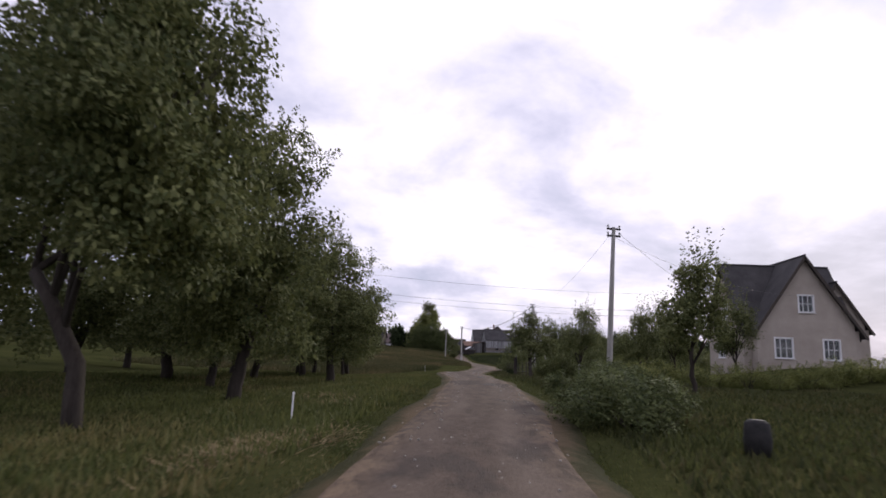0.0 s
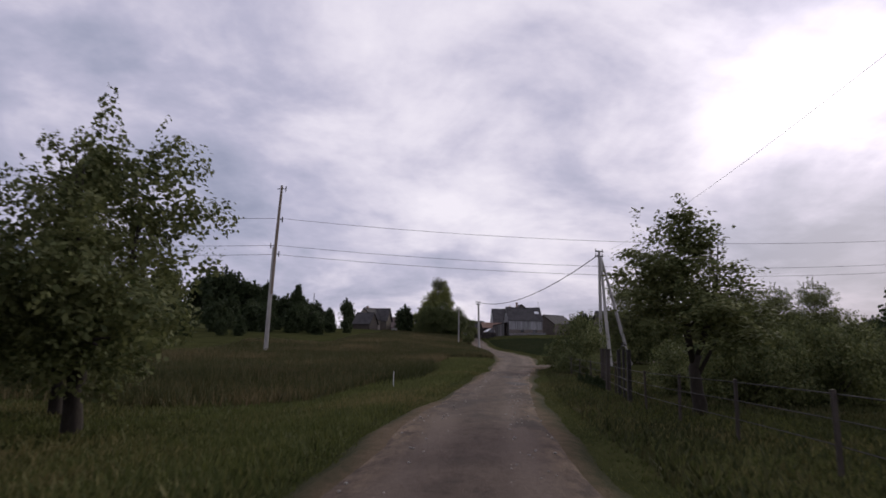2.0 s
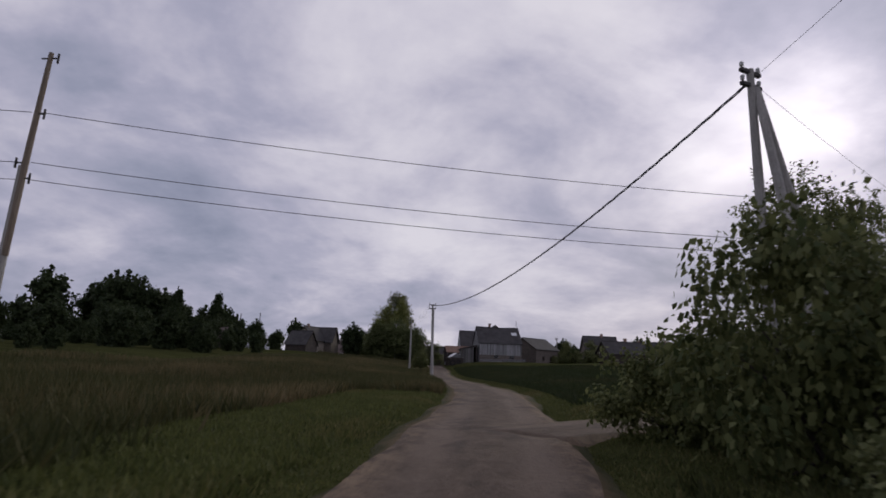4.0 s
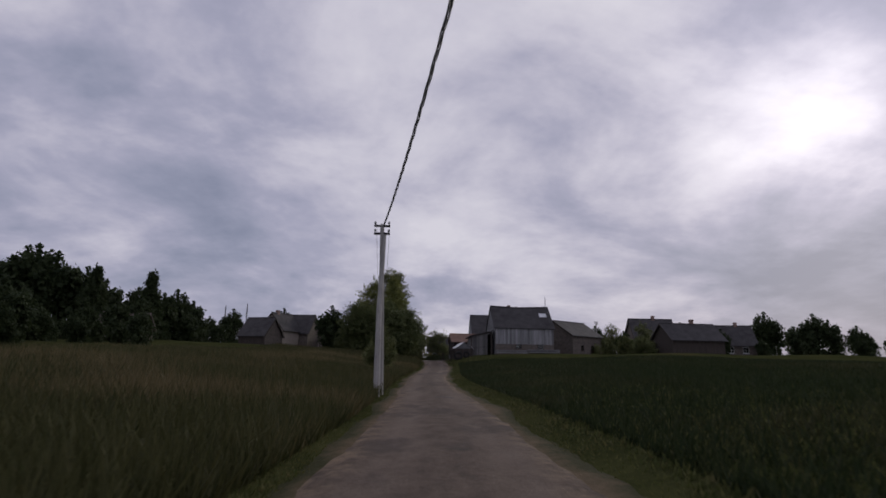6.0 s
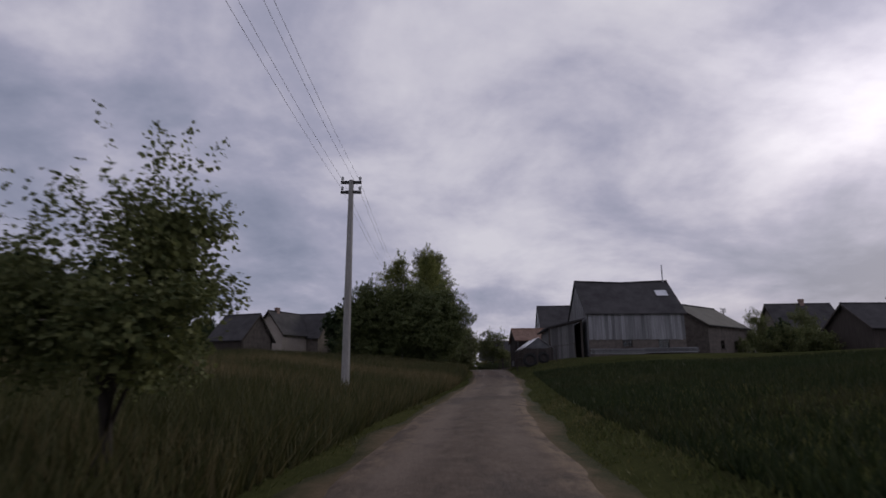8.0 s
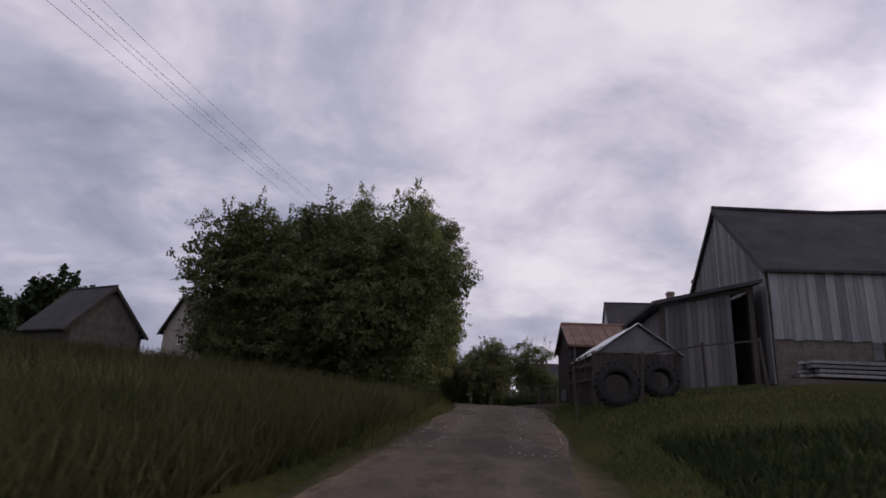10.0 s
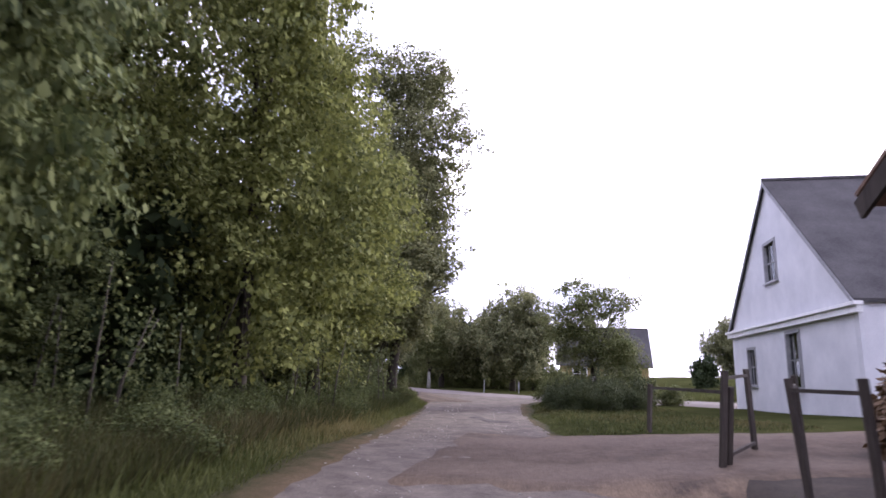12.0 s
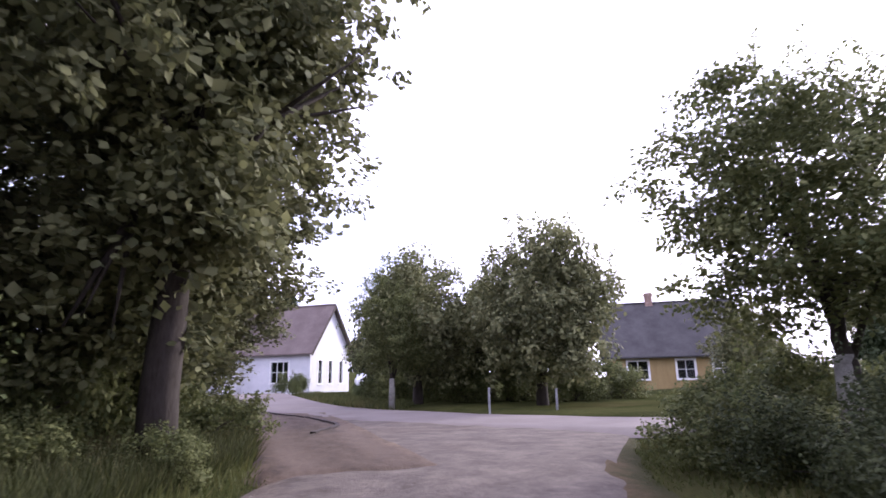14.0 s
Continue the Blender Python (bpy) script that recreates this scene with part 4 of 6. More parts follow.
for x, y, rz, k in [(-15.0, 185.6, 70, 1.0), (-16.0, 191.8, 160, 1.0), (-17.6, 197.4, 250, 1.0), (-19.4, 200.6, 30, 1.0), (-20.0, 203.2, 110, 0.9)]:
    copy_at(elder, x, y, rz, k)

nettle = bush(18, "nettle_clump", "knee-high clump of leafy weeds in the shade", put(-13.1, 179.4, 0, 0.5, sz=0.55), 260, 14, 0.11, 0.085, M_LEAF4, group="weeds below the tree row", shoot=14)
for i in range(20):
    y = 180.2 + 1.12 * i
    x = float(road_x(y) - half_road(y)) - 1.5 - 0.9 * (0.5 + 0.5 * math.sin(i * 2.7))
    copy_at(nettle, x, y, 83 * i, 0.45 + 0.14 * math.sin(i * 1.9), 0.5 + 0.18 * math.sin(i * 3.1))

# far side of the junction
WIDE = [(0, 0, 3.6, 2.6, 2.4, 2.0), (1.5, 0.6, 3.6, 1.9, 1.9, 1.7), (-1.6, 0.3, 3.3, 1.8, 1.8, 1.7), (0.4, 0.2, 5.0, 1.9, 1.9, 1.5), (0.6, -1.0, 2.2, 1.9, 1.6, 1.5), (-0.6, -0.8, 2.0, 1.7, 1.5, 1.4)]
pear = tree(10, "pear_tree", "broad old fruit tree behind the junction", "tree", put(-17.4, 225.2, 0, 1.3), 1.7, 0.17, WIDE, 1400, 18, 0.18, 0.12, M_LEAF3, shoot=40, shoot_len=0.7, group="trees across the junction")
copies(pear, [(-23.9, 226.5, 110, 1.25, 1.22), (-20.2, 230.5, 200, 1.1), (-27.5, 231, 60, 0.8)])
whiteleg = tree(13, "fruit_tree", "spreading fruit tree with limewashed trunk by the junction", "tree", put(-10.05, 209.4, 0, 1.2, sz=1.02), 2.0, 0.11, [(0, 0, 4.0, 1.8, 1.8, 1.6), (0.9, 0.4, 4.9, 1.3, 1.3, 1.2), (-0.9, -0.3, 4.2, 1.3, 1.3, 1.2), (0.3, -0.7, 2.9, 1.5, 1.4, 1.0), (-0.5, 0.4, 5.5, 1.0, 1.0, 0.9), (0.9, 0.3, 2.8, 1.3, 1.3, 0.9), (-1.0, -0.6, 3.0, 1.2, 1.2, 1.0), (1.0, -0.5, 2.2, 1.2, 1.2, 0.8), (-0.7, 0.5, 2.2, 1.1, 1.1, 0.8)], 900, 34, 0.19, 0.062, M_LEAF, oval=True, layer=0.6, core=0.9, lobes=18, bark=M_LIMEWASH, shoot=18, shoot_len=0.9, group="trees across the junction")
copies(whiteleg, [(-24.0, 223.6, 70, 1.0)])
copies(currant, [(-37.6, 235.6, 40, 1.0, 1.0), (-31.4, 234.8, 120, 0.7, 0.7)])
copies(pear, [(1.0, 239.7, 140, 1.0), (-9.0, 224.6, 60, 0.6), (0.6, 221.5, 250, 0.6)])

copies(dense, [(-27.0, 229.5, 10, 1.3, 1.3), (-24.5, 230.5, 80, 1.3, 1.2), (-21.8, 229.0, 150, 1.2, 1.1), (-19.2, 230.0, 220, 1.3, 1.3), (-16.6, 229.2, 300, 1.2, 1.2), (-14.6, 231.5, 40, 1.3, 1.3)])

# distant woods and garden trees
FAR = [(0, 0, 1.9, 2.3, 2.3, 1.7), (0, 0, 4.6, 2.6, 2.6, 3.0), (1.2, 0.6, 5.4, 1.8, 1.8, 2.0), (-1.2, -0.4, 4.6, 2.0, 2.0, 2.2), (0.2, 0.3, 6.3, 2.0, 2.0, 1.6), (-0.9, 0.8, 5.8, 1.6, 1.6, 1.5)]
far = tree(14, "broadleaf_tree", "dark broad-leaved tree in the distance", "tree", put(-30, 200, 0, 0.9), 2.6, 0.2, FAR, 330, 11, 0.30, 0.36, M_LEAFDARK, shoot=10, group="distant trees")
rr = np.random.default_rng(21)
rows = [(-66, 203, 20, 1.3), (-62.5, 206, 120, 1.1), (-22.5, 193, 40, 0.95), (-28.2, 192, 50, 1.02), (-32, 210, 80, 0.8), (-17.5, 187.5, 300, 0.6), (-88, 186, 10, 1.75), (-83, 183, 80, 1.8), (-96, 180, 140, 1.8), (-78.8, 179, 30, 1.75), (-74.5, 181, 200, 1.6), (-71, 183, 70, 1.4), (-67, 184, 160, 1.2), (-61.5, 184, 240, 1.05), (-59, 187, 20, 1.0), (-54.5, 189, 130, 0.7), (-37, 124, 10, 0.62), (-41, 122, 80, 0.66), (-45, 126, 140, 0.7), (-34, 127, 200, 0.55), (-49, 120, 60, 0.7), (-55, 118, 250, 0.7), (-39, 130, 300, 0.6), (-52, 196, 60, 0.6), (-63, 152, 10, 0.9), (-59, 156, 90, 0.8),
        (-47, 158, 60, 0.65), (-53, 172, 60, 0.75), (-77, 150, 160, 0.9), (-90, 145, 260, 0.9), (-100, 160, 260, 1.3), (56, 190, 0, 0.85), (59.5, 191, 80, 0.75), (66, 194, 80, 0.5), (70, 192, 120, 0.52), (74, 195, 30, 0.55), (79, 192, 20, 0.52), (84, 194, 140, 0.58), (90, 190, 200, 0.6),
        (36, 192, 90, 0.55), (24, 188, 10, 0.5), (43, 196, 200, 0.6), (28, 193, 60, 0.4), (-2.5, 232, 10, 0.42), (4, 234, 100, 0.42), (11, 230, 30, 0.5), (-30, 236, 30, 0.8), (-27, 244, 100, 0.9), (-20, 248, 150, 0.8)]
for i in range(30):
    rows.append((rr.uniform(-95, -42), rr.uniform(140, 168), rr.uniform(0, 360), rr.uniform(0.35, 0.62)))
for i in range(9):
    rows.append((-39 - 3.1 * i, 108 - 1.2 * i + 2.0 * math.sin(i * 2.3), 70 * i, 0.34 + 0.05 * math.sin(i * 1.7)))
for i in range(26):
    rows.append((rr.uniform(-64, -30), rr.uniform(124, 142), rr.uniform(0, 360), rr.uniform(0.28, 0.45)))
for i in range(34):
    a = rr.uniform(-1, 1)
    rows.append((a * 160 + (30 if a > 0 else -30), rr.uniform(235, 330), rr.uniform(0, 360), rr.uniform(0.9, 1.6)))
for i in range(16):
    rows.append((rr.uniform(-150, -75), rr.uniform(60, 170), rr.uniform(0, 360), rr.uniform(0.5, 0.8)))
for i in range(12):
    rows.append((rr.uniform(60, 150), rr.uniform(30, 150), rr.uniform(0, 360), rr.uniform(0.9, 1.3)))
for x, y, rz, s in rows:
    copy_at(far, x, y, rz, s, s * 1.14, 1.0)


def spruce(seed, m):
    rng = np.random.default_rng(seed)
    root = thing("spruce_tree", m, "dark pointed spruce in the distance", "tree", "distant trees")
    bm = bmesh.new(); tube(bm, [(0, 0, -0.3), (0, 0, 4), (0, 0, 8.6)], [0.2, 0.12, 0.02], 7); part("trunk", bm, M_BARK, root)
    k = rng.uniform(0, 1, 420)
    rad = (1 - k) ** 0.8 * 3.0 * (0.6 + 0.4 * np.abs(np.sin(k * 21))) * rng.uniform(0.75, 1.15, 420)
    a = rng.uniform(0, 6.283, 420)
    q = np.sqrt(rng.uniform(0.2, 1, 420))
    c = np.c_[np.cos(a) * rad * q, np.sin(a) * rad * q, 1.0 + k * 7.8 - rad * q * 0.25]
    v, f = leaves(rng, c, 11, 0.2, 0.34, 1.2)
    array_mesh("crown", v, f, M_LEAFDARK, root)
    return root


copies(far, [(40.5, 205, 10, 0.45), (38, 203, 80, 0.35), (30, 203, 40, 0.4), (47.5, 206, 10, 0.4), (55, 207, 10, 0.45), (58, 200, 60, 0.7)])
copies(dense, [(18, 186, 20, 1.6, 1.5), (21, 188, 90, 1.8, 1.7), (24, 187, 150, 1.5, 1.9), (27.5, 189, 10, 2.0, 2.0), (31, 191, 60, 1.8, 1.6), (36, 196, 10, 2.0, 1.6)])
copies(apple, [(23, 192, 40, 0.75), (29.5, 195, 100, 0.85)])
spruce_a = spruce(31, put(-57.1, 180.6, 0, 1.32))
for x, y, rz, s in [(-64.0, 176.1, 90, 1.18), (-66.0, 178.5, 10, 1.12), (-60.5, 186.0, 200, 1.0), (-85, 152, 60, 0.85), (19.5, 50, 120, 0.55), (22, 58, 20, 0.6)]:
    copy_at(spruce_a, x, y, rz, s * 1.15, None, 0.2)


# ---- grass ----
def grass(name, label, rng, n, region, height, width, mat, lean=0.35):
    """Single blades scattered where region(x, y) keeps them."""
    x, y = region(rng, n)
    d = np.abs(x - road_x(y)) - half_road(y)
    keep = (d > rng.normal(0.1, 0.13, n)) & (cross_dist(x, y) > 2.55)
    k = np.clip(((x + 11.6) * 10.9 + (y - 188.8) * 1.5) / (10.9 ** 2 + 1.5 ** 2), 0, 1)
    away = np.hypot(x + 11.6 - 10.9 * k, y - 188.8 - 1.5 * k)
    k = np.clip(((x + 17.5) * -9.0 + (y - 208.0) * 11.5) / (9.0 ** 2 + 11.5 ** 2), 0, 1)
    keep &= np.hypot(x + 17.5 + 9.0 * k, y - 208.0 - 11.5 * k) > 1.55
    keep &= (x < road_x(y)) | (away > 3.4 + 0.6 * (1 - k) ** 2 + rng.normal(0, 0.25, n))
    x, y = x[keep], y[keep]
    n = len(x)
    h = height * rng.uniform(0.45, 1.25, n) * np.clip((np.abs(x - road_x(y)) - half_road(y)) / 1.2 + 0.25, 0.25, 1)
    dd = np.abs(x - road_x(y))
    z = land(x, y) - 0.12 * np.clip((half_road(y) + 1.2 - dd) / 0.6, 0, 1) - 0.02
    a = rng.uniform(0, 6.283, n)
    w = width * rng.uniform(0.6, 1.4, n)
    base = np.stack([x, y, z], 1)
    side = np.stack([np.cos(a) * w, np.sin(a) * w, np.zeros(n)], 1)
    tip = base + np.stack([rng.normal(0, lean, n) * h, rng.normal(0, lean, n) * h, h], 1)
    v = np.stack([base - side, base + side, tip], 1).reshape(-1, 3)
    ob = array_mesh(name, v, np.arange(n * 3).reshape(-1, 3), mat)
    return tagged(ob, label, "grass", kind="stuff")


def verge(y0, y1, dmin, dmax, sides=(-1, 1), power=1.6):
    def f(rng, n):
        y = rng.uniform(y0, y1, n)
        s = rng.choice(sides, n)
        return road_x(y) + s * (half_road(y) + dmin + (dmax - dmin) * rng.uniform(0, 1, n) ** power), y
    return f


grass("verge_grass", "short mown verge grass along the road", RNG, 420000, verge(-8, 216, 0.05, 6.0, (-1, 1), 1.25), 0.10, 0.022, M_GRASS)
grass("edge_grass", "low ragged grass creeping over the road edges", RNG, 90000, verge(-8, 215, -0.05, 0.7, (-1, 1), 1.0), 0.12, 0.016, M_GRASS, 0.6)
grass("orchard_grass", "rough bright grass under the orchard trees", RNG, 100000, verge(-6, 62, 0.9, 20, (-1,), 1.2), 0.16, 0.03, M_LAWN)
# lens darkening on this side is put into a darker blade colour
grass("garden_grass", "green grass of the gardens, coloured darker for lens falloff", RNG, 70000, verge(-6, 62, 0.9, 20, (1,), 1.2), 0.15, 0.03, M_WEED)
grass("meadow_grass", "tall uncut meadow grass with dry seed heads", RNG, 150000, verge(84, 172, 0.7, 22, (-1,)), 0.55, 0.02, M_HAY)
grass("hollow_grass", "tall green and dry grass in the hollow", RNG, 70000, verge(44, 100, 5.0, 32, (-1,), 1.2), 0.55, 0.03, M_HAY)
grass("bank_grass", "bright short grass beside the road above the hollow", RNG, 60000, verge(24, 100, 0.2, 6.5, (-1,), 1.1), 0.13, 0.022, M_LAWN)


def ditch(rng, n):
    k = rng.uniform(0, 1, n)
    return -3.6 - 22 * k, 58.5 - 3.5 * k + rng.normal(0, 2.3, n)


grass("ditch_weeds", "dark tall weeds along the ditch in the hollow", RNG, 26000, ditch, 0.6, 0.03, M_WEED)
grass("field_crop", "dark green low crop field beside the road", RNG, 220000, verge(76, 161, 1.3, 34, (1,), 1.4), 0.22, 0.022, M_CROP)
# tree-row shade is put into the weeds' darker blade colour
grass("roadside_weeds", "lush weeds and grass under the tree row, coloured darker for shade", RNG, 90000, verge(158, 212, 0.9, 5.0, (-1,)), 0.4, 0.014, M_WEED)
# sunlight on the outer strip is painted as lighter blades
grass("sun_tinted_edge_grass", "grass at the edge of the tree row, coloured lighter yellow-green for sunlight", RNG, 36000, verge(160, 212, 0.1, 2.2, (-1,), 1.1), 0.34, 0.013, M_LAWN)
grass("leaf_litter", "rusty dry leaf litter along the road edge", RNG, 9000, verge(176, 206, -0.12, 0.55, (-1,), 1.2), 0.06, 0.035, M_LITTER, 1.6)


def tufts(spots, spread):
    def f(rng, n):
        c = np.array(spots)[rng.integers(len(spots), size=n)]
        return c[:, 0] + rng.normal(0, spread, n), c[:, 1] + rng.normal(0, spread * 1.6, n)
    return f


grass("dry_cuttings", "dry straw-coloured grass cuttings on the orchard verge", RNG, 5200, tufts([(-0.5, 1.4), (-1.9, 8.1), (-2.8, 10.2), (-3.6, 10.8), (-1.3, 0.9), (-1.4, -0.1)], 0.34), 0.09, 0.02, M_STRAW, 2.0)


def thuja(seed, m):
    rng = np.random.default_rng(seed)
    root = thing("conifer_shrub", m, "small dark conical conifer shrub along the garden fence", "bush", "conifer row by the fence")
    bm = bmesh.new(); tube(bm, [(0, 0, -0.1), (0, 0, 0.5), (0, 0, 0.95)], [0.02, 0.015, 0.005], 6); part("stem", bm, M_BARK, root)
    k = rng.uniform(0, 1, 260); a = rng.uniform(0, 6.283, 260)
    rad = (1 - k) ** 0.7 * 0.3
    c = np.c_[np.cos(a) * rad, np.sin(a) * rad, 0.08 + k * 0.95]
    v, f = leaves(rng, c, 8, 0.04, 0.07, -0.6)
    array_mesh("foliage", v, f, M_LEAFDARK, root)
    return root


ROWP = [(4.2, 52.4), (4.2, 51.5), (4.3, 50.7), (4.35, 49.9), (4.4, 49.3), (4.45, 48.8), (4.5, 48.2), (4.5, 47.7)]
thuja_a = thuja(41, put(*ROWP[0], 0, 0.42))
for i, (x, y) in enumerate(ROWP[1:]):
    copy_at(thuja_a, x, y, 70 * i, 0.36 + 0.06 * (i % 3), 0.38 + 0.06 * ((i * 2) % 3))


def corner_lawn(rng, n):
    return rng.uniform(-36, 0, n), rng.uniform(217.5, 236, n)


grass("corner_grass", "uneven green grass under the trees across the junction", RNG, 90000, corner_lawn, 0.28, 0.03, M_GRASS)


# ---- power poles and wires ----
def concrete_pole(x, y, top, label, lean=(0, 0), rz=0, arms=2, struts=(), base=None):
    z0 = on(x, y) if base is None else base
    h = top - z0
    root = thing("power_pole", pose(x, y, z0), label, "pole", "poles along the road")
    bm = bmesh.new()
    tube(bm, [(0, 0, -0.5), (lean[0] * 0.5, lean[1] * 0.5, h * 0.5), (lean[0], lean[1], h)], [0.15, 0.125, 0.09], 8)
    part("pole_shaft", bm, M_CONCRETE, root)
    for i in range(arms):
        crossarm_at(root, lean, h - 0.08 - 0.36 * i, 0.36, rz)
    for sx, sy in struts:
        bm = bmesh.new()
        zs = on(x + sx, y + sy) - z0
        tube(bm, [(sx, sy, zs - 0.4), (sx * 0.5 + lean[0] * 0.5, sy * 0.5, h * 0.48), (lean[0] + 0.12, lean[1], h - 0.5)], [0.14, 0.12, 0.085], 8)
        part("strut", bm, M_CONCRETE, root)
    return root


def crossarm_at(root, lean, z, half, rz):
    bm = bmesh.new()
    m = pose(lean[0], lean[1], z, 0, 0, rz)
    box(bm, -half, -0.05, -0.045, half, 0.05, 0.045, m)
    arm = part("crossarm", bm, M_IRON, root)
    for s in (-1, 1):
        bm = bmesh.new()
        p = m @ Vector((s * (half - 0.05), 0, 0))
        tube(bm, [p, p + Vector((0, 0, 0.08)), p + Vector((0, 0, 0.1)), p + Vector((0, 0, 0.18)), p + Vector((0, 0, 0.22))], [0.015, 0.015, 0.05, 0.055, 0.02], 8)
        part("insulator", bm, M_INSUL, arm)


def wire(name, label, a, b, sag, r=0.012, twist=0, group="overhead wires"):
    """A hanging wire; twist: a bundle of that many strands wound round each other."""
    a, b = Vector(a), Vector(b)
    bm = bmesh.new()
    n = 40 if not twist else 120
    for s in range(max(twist, 1)):
        pts = []
        for i in range(n + 1):
            k = i / n
            p = a.lerp(b, k) - Vector((0, 0, sag * 4 * k * (1 - k)))
            if twist:
                ang = k * (b - a).length * 2.2 + s * 6.283 / twist
                p += Vector((math.cos(ang) * r * 1.6, 0, math.sin(ang) * r * 1.6))
            pts.append(p)
        tube(bm, pts, [r] * (n + 1), 5)
    ob = link_mesh(name, bm, M_WIRE)
    return tagged(ob, label, "wire", group)


concrete_pole(7.75, 21.4, 7.7, "grey concrete power pole with two crossarms leaning slightly", lean=(0.33, 0.1), rz=15)
concrete_pole(7.9, 68.5, 7.8, "concrete corner pole with two bracing struts at the side track", rz=30, struts=((0.4, -1.6), (2.3, 0.6)))
concrete_pole(-2.95, 112.5, 6.42, "concrete power pole with a leaning strut in the meadow", lean=(-0.2, 0.0), rz=8, struts=((0.15, -1.6),))
concrete_pole(-8.0, 137.3, 6.75, "concrete power pole with two crossarms in the meadow", rz=10)
concrete_pole(-15.1, 172.4, 8.55, "concrete power pole rising out of the thicket", rz=15)
ends = {"a": (8.1, 21.5, 7.6), "b": (7.9, 68.5, 7.5), "c": (-3.1, 112.5, 6.3), "d": (-8.0, 137.3, 6.6), "e": (-15.1, 172.4, 8.4)}
wire("service_cable", "twisted black aerial cable sagging between poles", ends["b"], ends["c"], 1.5, 0.016, twist=3)
wire("wire", "thin aluminium wire between the garden poles", ends["a"], ends["b"], 0.9, 0.005)
for dz in (0.15, -0.2):
    for dx in (-0.3, 0.3):
        wire("wire", "thin aluminium wire between the meadow poles", (ends["c"][0] + dx, ends["c"][1], ends["c"][2] + dz), (ends["d"][0] + dx, ends["d"][1], ends["d"][2] + dz), 0.5, 0.004)
        wire("wire", "thin aluminium wire to the village pole", (ends["d"][0] + dx, ends["d"][1], ends["d"][2] + dz), (ends["e"][0] + dx, ends["e"][1], ends["e"][2] + dz), 0.6, 0.004)
wire("wire", "service wire to the cream house", ends["a"], (22.0, 42.0, 6.0), 0.5, 0.008)
wire("wire", "service wire crossing the garden", (8.1, 21.5, 7.2), (27.0, 38.0, 6.6), 0.9, 0.006)
wire("wire", "service wire to a far garden", ends["b"], (34, 92, 9.0), 0.8, 0.006)


concrete_pole(21.6, 200.0, 8.2, "concrete power pole with two crossarms behind the barn", rz=20)


def lattice_mast(x, y, top, label):
    """A slim three-legged mast with cross bars, far away."""
    z0 = on(x, y) - 3
    root = thing("radio_mast", pose(x, y, z0), label, "mast", "far radio masts")
    h = top - z0
    for k in range(3):
        a = 2.094 * k
        bm = bmesh.new(); tube(bm, [(math.cos(a) * 0.5, math.sin(a) * 0.5, 0), (math.cos(a) * 0.12, math.sin(a) * 0.12, h)], [0.09, 0.06], 5)
        part("leg", bm, M_IRON, root)
    for k in np.linspace(0.2, 0.95, 7):
        r = 0.5 - 0.38 * k
        bm = bmesh.new(); tube(bm, [(math.cos(2.094 * j) * r, math.sin(2.094 * j) * r, h * k) for j in (0, 1, 2, 3)], [0.05] * 4, 5)
        part("ring_brace", bm, M_IRON, root)
    bm = bmesh.new(); tube(bm, [(-0.5, 0, h * 0.8), (0.5, 0, h * 0.8)], [0.16, 0.16], 8); part("aerial", bm, M_FRAME, root)
    return root


lattice_mast(-101.7, 300.0, 19.9, "thin grey radio mast on the horizon")
lattice_mast(-93.1, 300.0, 20.6, "thin grey radio mast on the horizon")


def tall_wood_pole(x, y, top):
    z0 = on(x, y)
    root = thing("tall_wooden_pole", pose(x, y, z0), "tall weathered wooden power pole with bolted lower post", "pole")
    h = top - z0
    bm = bmesh.new(); tube(bm, [(0.1, 0, h * 0.34), (0.35, 0, h * 0.7), (0.6, 0, h)], [0.2, 0.17, 0.13], 9); part("upper_shaft", bm, M_POLEWOOD, root)
    bm = bmesh.new(); tube(bm, [(-0.1, 0, -0.5), (0.02, 0, h * 0.3), (0.16, 0, h * 0.62)], [0.24, 0.22, 0.19], 9); part("lower_post", bm, M_CONCRETE, root)
    for k, s in ((0.98, 1), (0.79, 1), (0.63, -1), (0.58, 1)):
        bm = bmesh.new()
        p = Vector((0.6 * k * k, 0, h * k))
        beam(bm, p - Vector((0.5 * (s < 0 or k > 0.9), 0, 0)), p + Vector((0.55 * (s > 0), 0, 0.02)), 0.07)
        tube(bm, [p + Vector((0.5 * s, 0, -0.3)), p + Vector((0.5 * s, 0, 0.3))], [0.06, 0.06], 8)
        part("bracket", bm, M_IRON, root)
    return root


tall_wood_pole(-24.3, 83.8, 17.3)
for z in (13.6, 10.6, 9.6):
    wire("line_wire", "high line wire crossing the road", (-23.7, 83.8, z), (62, 104, z + 1.5), 1.8, 0.022, group="high line")
    wire("line_wire", "high line wire over the meadow", (-24.2, 83.8, z), (-115, 55, z + 1.0), 1.8, 0.022, group="high line")


